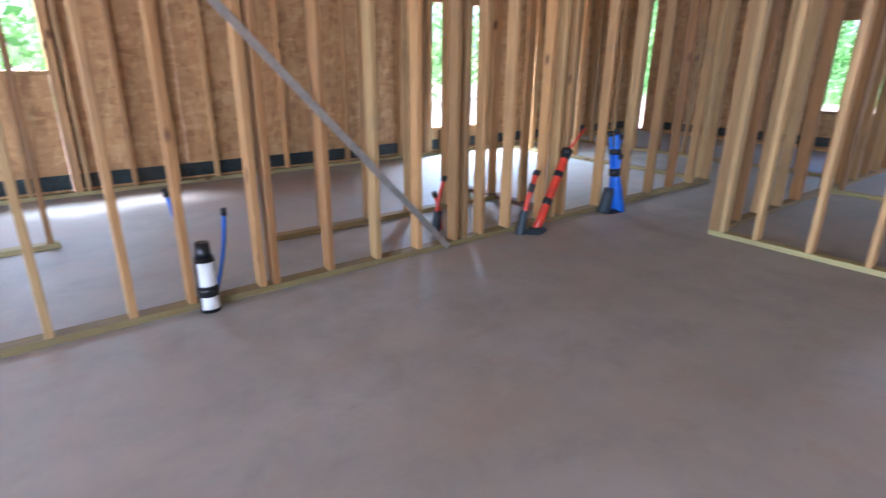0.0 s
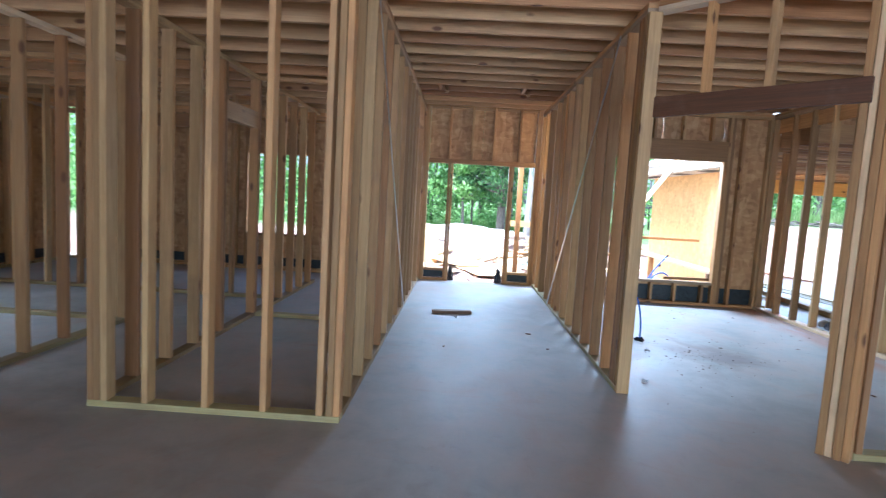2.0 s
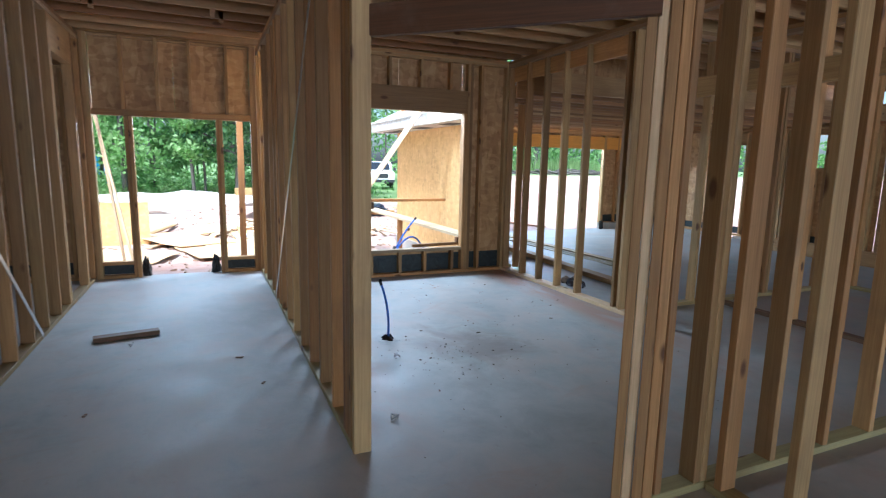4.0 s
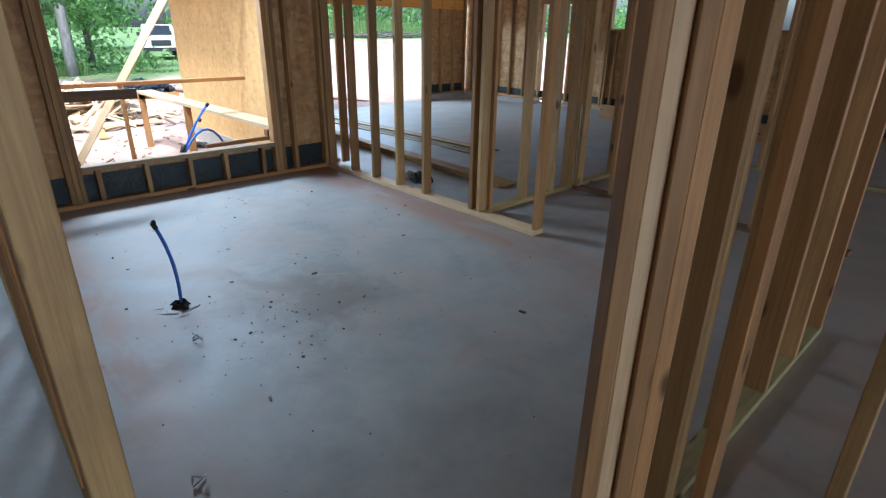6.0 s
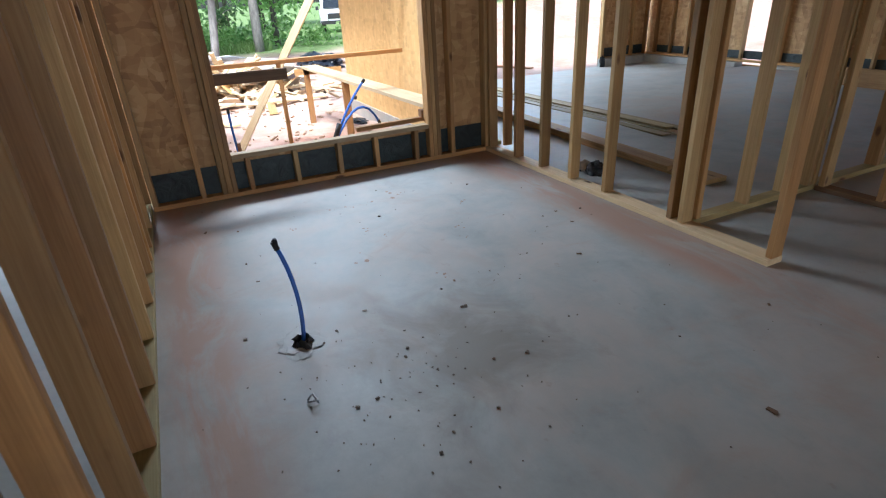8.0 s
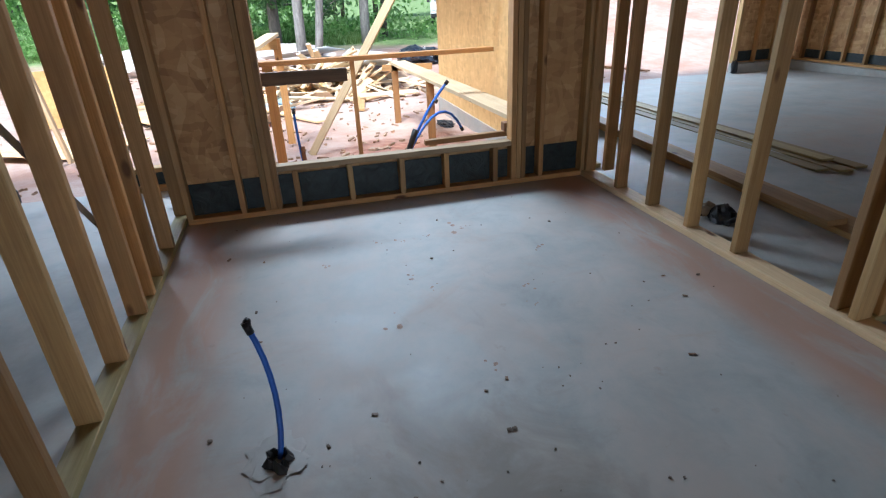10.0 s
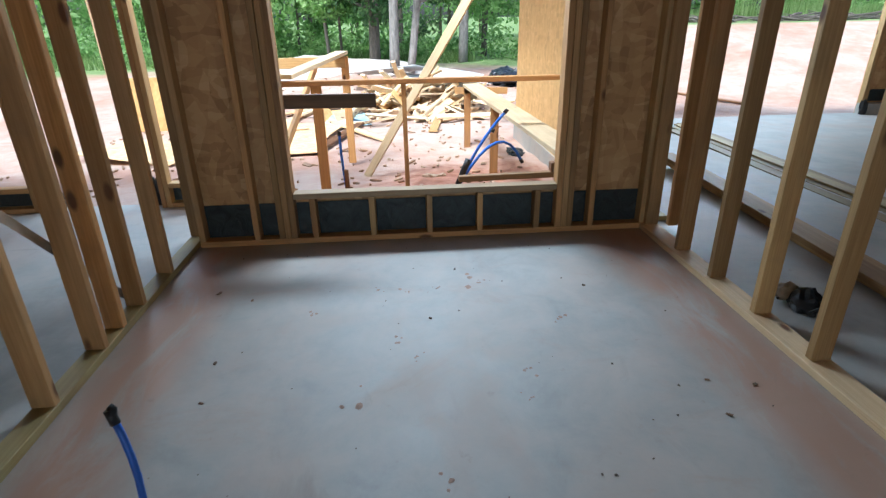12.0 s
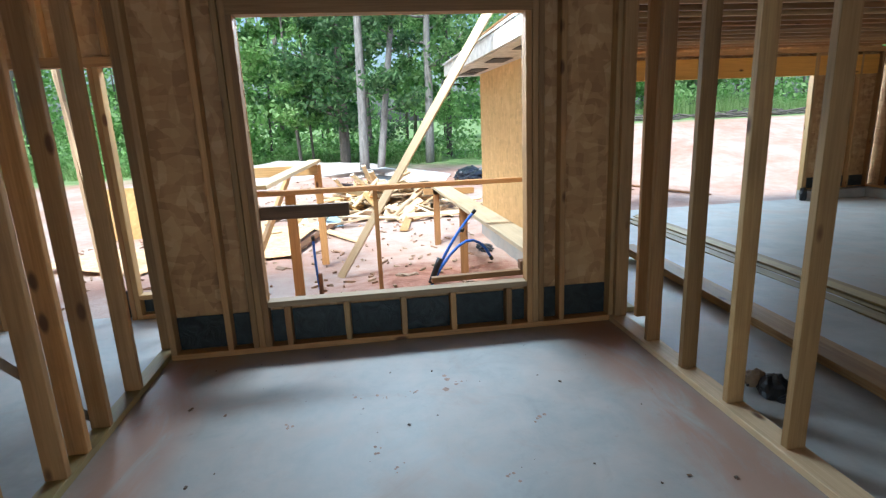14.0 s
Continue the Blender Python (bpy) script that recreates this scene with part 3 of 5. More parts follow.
# ---------------- structure: ceilings ----------------
bm = bmesh.new()
for i in range(16):
    x = 5.36 + i * 0.36
    box(bm, (x, -11.3 if x < 9.0 else -4.5, HIGH), (x + T, 1.0, HIGH + 0.235))
for i in range(3):
    x = 9.02 + i * 0.36
    box(bm, (x, -11.3, GARAGE), (x + T, -4.5, GARAGE + 0.235))
for i in range(15):
    x = 10.0 + i * 0.31
    box(bm, (x, -11.3, GARAGE), (x + T, -4.5, GARAGE + 0.235))
for i in range(14):
    x = 5.30 + i * 0.406
    box(bm, (x, 0.6, LOW), (x + T, 6.3, LOW + 0.235))
for y in (0.12, -0.95):
    box(bm, (9.32, y, HIGH - 0.03), (9.36, y + 0.04, HIGH + 0.14))
    box(bm, (9.0, y + 0.08, HIGH + 0.0), (9.30, y + 0.12, HIGH + 0.09))
tagged(part("ceiling", bm, JOIST_Y), "open ceiling of pine joists", "ceiling", kind="structure")
bm = bmesh.new()
for i in range(36):
    y = -11.2 + i * 0.406
    if y < 3.0:
        box(bm, (-4, y, HIGH), (5.13, y + T, HIGH + 0.235))
for i in range(8):
    y = 3.2 + i * 0.406
    box(bm, (-4, y, LOW), (5.13, y + T, LOW + 0.235))
tagged(part("ceiling", bm, JOIST_X), "open ceiling of pine joists", "ceiling", kind="structure")
bm = bmesh.new()
box(bm, (-4.3, -11.45, 3.05), (9.96, 6.6, 3.07))
box(bm, (9.962, -1.5, 3.05), (11.1, 6.6, 3.07))
box(bm, (9.962, -11.45, 2.60), (14.69, -4.56, 2.62))
box(bm, (9.94, -11.45, 2.60), (9.96, -4.56, 3.05))
tagged(part("roof", bm, OSB), "roof deck of strand board", "roof", kind="structure")


# ---------------- outside: ground, wing roof ----------------
def ground_height(x, y):
    def ramp(v, pts):
        for (a, p), (b, q) in zip(pts, pts[1:]):
            if v <= b:
                f = min(1, max(0, (v - a) / (b - a)))
                return p + (q - p) * f
        return pts[-1][1]
    z = ramp(x, ((10.2, -0.14), (11.5, -0.2), (13, -0.34), (18, -0.46), (24, -0.34), (34, -0.42), (60, -0.6), (300, 0.5)))
    bank = ramp(-y - 0.35 * max(0, x - 25), ((8.5, 0.0), (12.5, 1.0), (60, 1.1), (90, 0.0))) * ramp(x, ((17, 0.0), (25, 1.25), (32, 1.3), (60, 0.4)))
    v = Vector((x, y, 0))
    rough = 0.05 * noise.noise(v * 1.1) + 0.025 * noise.noise(v * 3.1)
    dig = 0.1 * math.exp(-((x - 11.6) ** 2 + (y + 3.2) ** 2) / 0.25) - 0.1 * math.exp(-((x - 12.1) ** 2 + (y + 3.85) ** 2) / 0.2)
    heap = 0.3 * math.exp(-((x - 22.5) ** 2 / 3 + (y + 1.2) ** 2 / 4))
    return z + bank + (rough + dig + heap if x > 9.5 else 0)


xs = [-60, -40, -25, -15, -8, 0, 6, 9] + [9.5 + 0.25 * i for i in range(50)] + [22 + 0.5 * i for i in range(30)] + [38, 42, 48, 56, 70, 100, 160, 300]
ys = [-300, -150, -90, -60, -45, -36, -30, -26, -22] + [-20 + 0.5 * i for i in range(28)] + [-6 + 0.25 * i for i in range(36)] + [3 + 0.6 * i for i in range(12)] + [11, 14, 20, 30, 50, 90, 150, 300]
bm = bmesh.new()
grid = [[bm.verts.new((x, y, min(ground_height(x, y), -0.12) if x < 11.5 or y < -4.5 and x < 15.2 else ground_height(x, y))) for y in ys] for x in xs]
for i in range(len(xs) - 1):
    for j in range(len(ys) - 1):
        f = bm.faces.new((grid[i][j], grid[i + 1][j], grid[i + 1][j + 1], grid[i][j + 1]))
        f.smooth = True
tagged(part("ground", bm, CLAY), "bare red clay ground strewn with pale sand, turning to grass", "ground", kind="structure")

# wing roof over the garage: fascia, soffit and felted slope
e = empty("roof", (12.4, -4.6, 2.2), "low garage roof with a pale primed fascia", "roof", kind="structure")
board("fascia", (9.95, -4.06, 2.14), (15.0, -4.06, 2.14), 0.03, 0.17, e, FASCIA, (0, 1, 0))
board("fascia", (15.02, -4.06, 2.14), (15.02, -11.6, 2.14), 0.03, 0.17, e, FASCIA, (1, 0, 0))
bm = bmesh.new()
box(bm, (9.95, -4.54, 2.05), (15.0, -4.08, 2.062))
box(bm, (14.71, -11.5, 2.05), (15.0, -4.55, 2.062))
part("soffit", bm, FASCIA, e)
for x in (11.2, 12.4, 13.6, 14.19):
    bm = bmesh.new()
    box(bm, (x, -4.42, 2.040), (x + 0.45, -4.2, 2.046))
    part("soffit_vent", bm, SHINGLE, e)
bm = bmesh.new()
v = [bm.verts.new(p) for p in ((9.95, -4.03, 2.22), (15.05, -4.03, 2.22), (15.05, -8.3, 4.19), (9.95, -8.3, 4.19), (9.95, -4.03, 2.245), (15.05, -4.03, 2.245), (15.05, -8.3, 4.21), (9.95, -8.3, 4.21))]
for f in ((0, 1, 2, 3), (7, 6, 5, 4), (0, 4, 5, 1), (1, 5, 6, 2), (2, 6, 7, 3), (3, 7, 4, 0)):
    bm.faces.new([v[i] for i in f])
part("slope", bm, FASCIA, e)


# ---------------- outside: temporary timber and site clutter ----------------
def tube(points, r, sides=8, bm=None, taper=None):
    """A round bar along a line of points."""
    bm = bm or bmesh.new()
    pts = [Vector(p) for p in points]
    rings = []
    for i, p in enumerate(pts):
        d = (pts[min(i + 1, len(pts) - 1)] - pts[max(i - 1, 0)]).normalized()
        a = d.orthogonal().normalized()
        b = d.cross(a)
        if rings:
            a = (last - d * last.dot(d)).normalized()
            b = d.cross(a)
        last = a
        rr = r if taper is None else r * (1 + (taper - 1) * i / (len(pts) - 1))
        rings.append([bm.verts.new(p + (a * math.cos(q) + b * math.sin(q)) * rr) for q in (2 * math.pi * k / sides for k in range(sides))])
    for p, q in zip(rings, rings[1:]):
        for k in range(sides):
            f = bm.faces.new((p[k], p[(k + 1) % sides], q[(k + 1) % sides], q[k]))
            f.smooth = True
    bm.faces.new(list(reversed(rings[0])))
    bm.faces.new(rings[-1])
    return bm


def curve_points(p0, p1, bulge, n=9):
    p0, p1, bulge = Vector(p0), Vector(p1), Vector(bulge)
    return [p0.lerp(p1, i / (n - 1)) + bulge * (4 * (i / (n - 1)) * (1 - i / (n - 1))) for i in range(n)]


def crumple(size, seed, sub=3, rough=0.45):
    """A crumpled lump, wider than high, with a flat foot."""
    bm = bmesh.new()
    bmesh.ops.create_icosphere(bm, subdivisions=sub, radius=1)
    for v in bm.verts:
        n = noise.noise(v.co * 2.1 + Vector((seed * 7.3, seed, 0))) + 0.6 * noise.noise(v.co * 5.3 + Vector((seed, 3 * seed, 1)))
        v.co *= 1 + rough * n
        v.co.x *= size[0]
        v.co.y *= size[1]
        v.co.z = max(v.co.z, -0.35) * size[2] + 0.35 * size[2]
    return bm


e = empty("porch_guard_frame", (11.31, -2.85, -0.10), "rough timber guard rail frame on posts in the red clay", "guard rail")
board("rail", (11.31, -1.44, 0.86), (11.31, -4.18, 0.86), 0.042, 0.089, e, PINE, (0, 0, 1))
for y, z in ((-2.07, 0.84), (-2.82, 0.84)):
    board("post", (11.34, y, -0.3), (11.34, y, z), 0.04, 0.089 if y > -2.5 else 0.04, e, PINE, (1, 0, 0))
e = empty("porch_corner_frame", (13.22, -1.91, -0.19), "timber corner frame with a plank laid across", "guard rail")
board("rail", (13.22, -1.16, 0.89), (13.22, -2.17, 0.89), 0.038, 0.12, e, PINE, (1, 0, 0))
board("post", (13.25, -2.16, -0.32), (13.25, -2.16, 0.95), 0.038, 0.089, e, PINE, (1, 0, 0))
board("plank", (11.27, -1.82, 0.92), (13.34, -2.13, 0.99), 0.14, 0.038, e, PINE_PALE, (0, 1, 0))
board("strut", (11.33, -1.69, 0.19), (13.22, -1.82, 0.85), 0.038, 0.089, e, PINE, (0, 1, 0))
tagged(board("diagonal_brace", (12.58, -2.37, -0.32), (11.48, -4.41, 3.09), 0.085, 0.036, None, PINE_PALE, (-0.35, -0.6, -0.45)), "long pine brace leaning against the garage eave", "brace")
e = empty("plank_walkway", (12.15, -3.89, -0.20), "wide plank on short posts beside the garage wall", "walkway")
board("plank", (10.02, -4.02, 0.44), (14.20, -3.79, 0.48), 0.24, 0.038, e, PINE_PALE, (0, 1, 0))
board("post", (12.39, -3.81, -0.39), (12.39, -3.81, 0.45), 0.089, 0.038, e, PINE, (0, 1, 0))
board("post", (14.15, -3.73, -0.47), (14.15, -3.73, 0.45), 0.038, 0.089, e, PINE, (1, 0, 0))
board("crosspiece", (14.15, -3.55, 0.42), (14.15, -4.29, 0.40), 0.038, 0.089, e, PINE, (1, 0, 0))
board("ledger", (9.975, -3.15, 0.36), (9.975, -3.86, 0.37), 0.05, 0.038, e, PINE, (1, 0, 0))
board("block", (9.985, -3.80, 0.385), (9.985, -3.80, 0.45), 0.07, 0.05, e, PINE_DARK, (1, 0, 0))
tagged(board("window_guard_board", (9.97, -1.95, 0.895), (9.97, -2.63, 0.89), 0.038, 0.085, None, PINE_DARK, (1, 0, 0)), "short dark board nailed across the window opening", "board")


def tubing(name, label, lines, r, material, wraps=(), category="water pipe"):
    """Bent plastic tubing with taped ends: lines are (start, end, bulge); wraps are (start, end, radius, material)."""
    p = lines[0][0]
    e = empty(name, p, label, category)
    for p0, p1, bulge in lines:
        pts = curve_points(p0, p1, bulge)
        t = part("tube", tube(pts, r), material, e)
        d = (pts[-1] - pts[-2]).normalized()
        part("taped_end", tube([pts[-1] - d * 0.03, pts[-1] + d * 0.012], r * 1.35), TAPE, e, "black taped end")
    for p0, p1, rr, m in wraps:
        part("wrap", tube(curve_points(p0, p1, (0, 0, 0), 4), rr), m, e)
    return e


tubing("water_tubing", "blue plastic water tubing rising from the clay", [((11.41, -3.30, -0.15), (11.47, -3.76, 0.56), (0, 0.03, 0.03)), ((11.43, -3.32, -0.11), (11.64, -3.96, 0.03), (0.05, -0.05, 0.28))], 0.0145, PEX_BLUE,
       [((11.41, -3.30, -0.11), (11.42, -3.40, 0.13), 0.03, TAPE), ((11.44, -3.62, 0.37), (11.45, -3.64, 0.40), 0.02, TAPE)])
tubing("water_tubing", "blue plastic tubing with a dark sleeve standing in clay", [((11.27, -2.27, -0.14), (11.27, -2.24, 0.45), (0, 0.01, 0))], 0.012, PEX_BLUE, [((11.27, -2.27, -0.12), (11.27, -2.27, 0.11), 0.022, PINE_DARK)])

# scrap timber heap
e = empty("lumber_heap", (17.6, -3.0, -0.2), "untidy heap of pale offcuts and scrap boards", "scrap heap")
rnd = random.Random(5)
for i in range(230):
    x, y = rnd.gauss(17.9, 0.8), rnd.gauss(-3.0, 0.85)
    q = math.exp(-((x - 17.9) ** 2 / 0.9 + (y + 3.0) ** 2 / 1.1))
    z = ground_height(x, y) + 0.03 + rnd.random() * 0.55 * q
    l = rnd.choice((0.25, 0.35, 0.45, 0.6, 0.8, 1.2))
    a = rnd.uniform(0, math.pi)
    t = rnd.gauss(0, 0.18 + 0.25 * q)
    d = Vector((math.cos(a) * math.cos(t), math.sin(a) * math.cos(t), math.sin(t))) * l / 2
    c = Vector((x, y, z + abs(d.z)))
    board("offcut", c - d, c + d, rnd.choice((0.089, 0.089, 0.14)), 0.038, e, rnd.choice((PINE_FRESH, PINE_FRESH, PINE_PALE)), (d.y, -d.x, rnd.uniform(-0.3, 0.3)))

for i in range(46):
    x, y = rnd.gauss(17.9, 0.8), rnd.gauss(-2.9, 0.9)
    q = math.exp(-((x - 17.9) ** 2 / 0.9 + (y + 3.0) ** 2 / 1.1))
    z = ground_height(x, y) + 0.06 + 0.2 * q + rnd.random() * 0.42 * q
    a, t, l = rnd.uniform(0, math.pi), rnd.gauss(0, 0.25), rnd.uniform(0.2, 0.45)
    d = Vector((math.cos(a) * math.cos(t), math.sin(a) * math.cos(t), math.sin(t))) * l
    board("sheet_offcut", Vector((x, y, z)) - d, Vector((x, y, z)) + d, rnd.choice((0.2, 0.3, 0.42)), 0.012, e, rnd.choice((OSB_OUT, PINE_FRESH, PINE_FRESH)), (d.y, -d.x, rnd.uniform(-0.4, 0.4)))


def panel(name, label, c, size, rz, tilt, material, thick=0.012, category="panel"):
    bm = bmesh.new()
    box(bm, (-size[0] / 2, -size[1] / 2, 0), (size[0] / 2, size[1] / 2, thick))
    bmesh.ops.subdivide_edges(bm, edges=[q for q in bm.edges if q.calc_length() > 0.3], cuts=5, use_grid_fill=True)
    for v in bm.verts:
        v.co.z += 0.03 * noise.noise(v.co * 1.5 + Vector((c[0], c[1], 0)))
    ob = part(name, bm, material, at=pose(*c, tilt[0], tilt[1], rz))
    return tagged(ob, label, category)


BOARD_WHITE = plain("white_panel", (0.60, 0.62, 0.62), 0.5, 0, 0.15, 3)
TARP_BLUE = plain("pale_blue_sheet", (0.36, 0.52, 0.62), 0.5, 0, 0.25, 4)
TARP_BLACK = plain("black_plastic", (0.02, 0.025, 0.035), 0.28)
SAND = plain("pale_sand", (0.47, 0.43, 0.39), 0.95, 0, 0.25, 3)
for i, (x, y, a, b, rz) in enumerate(((19.6, -3.5, 2.2, 1.2, 20), (20.3, -4.2, 2.0, 1.2, -15), (18.9, -3.9, 1.4, 1.2, 40), (20.6, -2.6, 1.9, 1.2, 65), (17.6, -4.1, 1.0, 0.7, 15))):
    panel("white_sheet", "white insulation sheet lying on scrap timber", (x, y, ground_height(x, y) + 0.35 + 0.05 * i), (a, b), rz, (8, -6 + 4 * i), BOARD_WHITE)
for i, (x, y, a, b, rz) in enumerate(((14.6, -0.9, 1.9, 1.2, 15), (15.4, -1.2, 1.8, 1.0, -8), (16.3, -0.2, 2.2, 1.2, 30), (14.2, 0.7, 1.6, 1.1, 70))):
    panel("strand_board_sheet", "pale sheet of strand board lying on the clay", (x, y, ground_height(x, y) + 0.05 + 0.02 * i), (a, b), rz, (1, 2 - 1.2 * i), OSB_PALE)
panel("blue_sheet", "pale blue foam sheet on the ground", (16.6, -1.75, ground_height(16.6, -1.75) + 0.07), (1.0, 0.9), 10, (0, -4), TARP_BLUE)
tagged(part("plastic_sheeting", crumple((0.7, 0.6, 0.3), 3, 4), TARP_BLACK, at=pose(21.8, -5.9, ground_height(21.8, -5.9) - 0.02)), "crumpled heap of black plastic sheeting", "plastic sheet")
tagged(part("sand_mound", crumple((2.2, 3.6, 0.62), 8, 4, 0.2), SAND, at=pose(24.0, 0.0, ground_height(24.0, 0.0) - 0.3)), "low heap of pale sand", "sand")
for i, (p, q) in enumerate((((14.5, -2.6, 0), (17.0, -1.3, 0)), ((15.2, -3.3, 0), (17.3, -3.6, 0)), ((13.9, -1.6, 0), (16.3, -2.1, 0)), ((15.6, 0.4, 0), (18.2, -0.6, 0)), ((17.0, 0.8, 0), (19.5, 0.1, 0)), ((20.5, -7.2, 0), (22.6, -6.6, 0)), ((15.8, -0.6, 0), (18.0, -0.9, 0)), ((21.2, -8.0, 0), (23.5, -7.4, 0)), ((17.0, -10.0, 0), (20.5, -8.6, 0)))):
    p, q = Vector(p), Vector(q)
    p.z, q.z = ground_height(p.x, p.y) + 0.04, ground_height(q.x, q.y) + 0.05
    tagged(board("loose_board", p, q, 0.14, 0.03, None, (PINE_PALE, PINE, PINE_DARK)[i % 3], (q.y - p.y, p.x - q.x, 0)), "loose board lying on the clay", "board", "boards on the ground")
ob = panel("standing_sheet", "strand board sheet standing on edge outside the entry", (16.4, 1.1, 0.02), (1.35, 0.95), 96, (84, 0), OSB_OUT)
for y0, y1 in ((0.40, 1.0), (0.52, 0.95)):
    tagged(board("leaning_stud", (13.3, y0, -0.3), (14.0, y1, 2.7), 0.038, 0.089, None, PINE_PALE, (0, 1, 0)), "pale pine stud leaning outside the entry", "stud", "studs leaning outside")
tagged(board("porch_post", (12.3, -1.22, -0.4), (12.3, -1.22, 2.7), 0.089, 0.089, None, PINE, (1, 0, 0)), "square pine porch post", "post")

# ground litter
rnd = random.Random(11)
bm = bmesh.new()
for i in range(1100):
    x, y = rnd.uniform(10.6, 24), rnd.uniform(-9 if rnd.random() < 0.5 else -4.3, 2)
    if y < -4.4 and x < 15.4:
        continue
    m = pose(x, y, ground_height(x, y) + 0.012, rnd.uniform(-20, 20), rnd.uniform(-20, 20), rnd.uniform(0, 180))
    s = rnd.uniform(0.008, 0.03) if i % 14 else rnd.uniform(0.03, 0.07)
    box(bm, (-s * rnd.uniform(0.5, 3), -s / 2, -0.01), (s, s / 2, 0.012), m)
tagged(part("wood_chips", bm, pine("chip_pine", (0.50, 0.38, 0.28), (0.25, 0.15, 0.10), 0, True)), "scattered wood chips and clods on the clay", "litter", kind="stuff")


# ---------------- outside: trees ----------------
def bark(name, a, b):
    k = Mat(name, 0.9)
    f = k.noise(14, 5, k.map((1, 1, 0.25)), 0.65, 0.6)
    return k.done(k.ramp(f, [(0.3, a), (0.7, b)]), f, 0.7, 0.02)


def leafy(name, dark, mid, light):
    k = Mat(name, 0.55)
    rnd = k.random(True)
    col = k.ramp(rnd, [(0.0, dark), (0.5, mid), (1.0, light)])
    k.done(col)
    tr = k.n.new("ShaderNodeBsdfTranslucent")
    k.l.new(col, tr.inputs[0])
    mx = k.n.new("ShaderNodeMixShader")
    mx.inputs[0].default_value = 0.68
    k.l.new(k.b.outputs[0], mx.inputs[1])
    k.l.new(tr.outputs[0], mx.inputs[2])
    k.l.new(mx.outputs[0], k.n["Material Output"].inputs[0])
    return k.m


BARK_GREY = bark("grey_bark", (0.11, 0.105, 0.095), (0.29, 0.28, 0.26))
BARK_DARK = bark("dark_bark", (0.05, 0.045, 0.038), (0.16, 0.14, 0.12))
LEAF = leafy("green_leaves", (0.06, 0.14, 0.04), (0.17, 0.31, 0.10), (0.33, 0.48, 0.20))
LEAF_BRIGHT = leafy("bright_leaves", (0.12, 0.24, 0.06), (0.26, 0.44, 0.14), (0.43, 0.60, 0.27))
LEAF_DARK = leafy("dark_leaves", (0.045, 0.105, 0.04), (0.10, 0.20, 0.075), (0.19, 0.31, 0.13))


def leaf_mesh(name, centres, material, size, rng):
    """Leaves as small folded quads round the given centres."""
    n = len(centres)
    c = np.asarray(centres, float)
    a = rng.normal(size=(n, 3))
    a /= np.linalg.norm(a, axis=1)[:, None]
    b = np.cross(a, rng.normal(size=(n, 3)))
    b /= np.linalg.norm(b, axis=1)[:, None]
    s = size * rng.uniform(0.55, 1.25, n)[:, None]
    drop = np.array((0, 0, -0.35)) * s
    v = np.stack((c - a * s, c + b * s * 0.5 + drop * 0.3, c + a * s + drop, c - b * s * 0.5 + drop * 0.3), 1).reshape(-1, 3)
    me = bpy.data.meshes.new(name)
    me.from_pydata(v.tolist(), [], np.arange(4 * n).reshape(-1, 4).tolist())
    me.materials.append(material)
    return me


def tree(label, at, height, radius, crown_from, spread, leaves, size, leaf, wood, lean=(0, 0), seed=0, limbs=14):
    rng = np.random.default_rng(seed)
    e = empty("tree", at, label, "tree", "trees behind the site")
    base = Vector(at) - Vector((0, 0, 0.3))
    trunk = []
    wob = rng.normal(0, 0.05, (12, 2)).cumsum(0) * 0.5
    for i in range(12):
        f = i / 11
        trunk.append(base + Vector((lean[0] * f + wob[i][0] * f * 2, lean[1] * f + wob[i][1] * f * 2, (height + 0.3) * f)))
    bm = tube(trunk, radius, 10, taper=0.25)
    tips = []
    for i in range(limbs):
        f = crown_from + (0.97 - crown_from) * (i + rng.random()) / limbs
        k = min(10, int(f * 11))
        p = trunk[k].lerp(trunk[k + 1], f * 11 - k)
        a = rng.uniform(0, 2 * math.pi)
        l = spread * (1.15 - 0.75 * (f - crown_from) / (1 - crown_from)) * rng.uniform(0.6, 1.1)
        q = p + Vector((math.cos(a) * l, math.sin(a) * l, l * rng.uniform(0.1, 0.6)))
        pts = curve_points(p, q, (0, 0, -0.08 * l), 6)
        tube(pts, radius * 0.33 * (1.1 - f * 0.5), 6, bm, 0.2)
        tips += [(pts[j], l) for j in (2, 3, 4, 5)]
        for j in (2, 4):
            b = a + rng.choice((-1, 1)) * rng.uniform(0.5, 1.1)
            r = pts[j] + Vector((math.cos(b), math.sin(b), 0.3)) * l * 0.45
            tube([pts[j], pts[j].lerp(r, 0.5) + Vector((0, 0, 0.04)), r], radius * 0.13, 5, bm, 0.3)
            tips.append((r, l))
    part("trunk", bm, wood, e)
    cs = []
    for i in range(leaves):
        p, l = tips[rng.integers(len(tips))]
        o = rng.normal(0, 1, 3) * np.array((0.3, 0.3, 0.22)) * max(0.5, l * 0.42)
        cs.append((p.x + o[0], p.y + o[1], p.z + o[2]))
    part("crown", leaf_mesh("crown", cs, leaf, size, rng), None, e)
    return e


def rooted(x, y):
    return (x, y, ground_height(x, y))


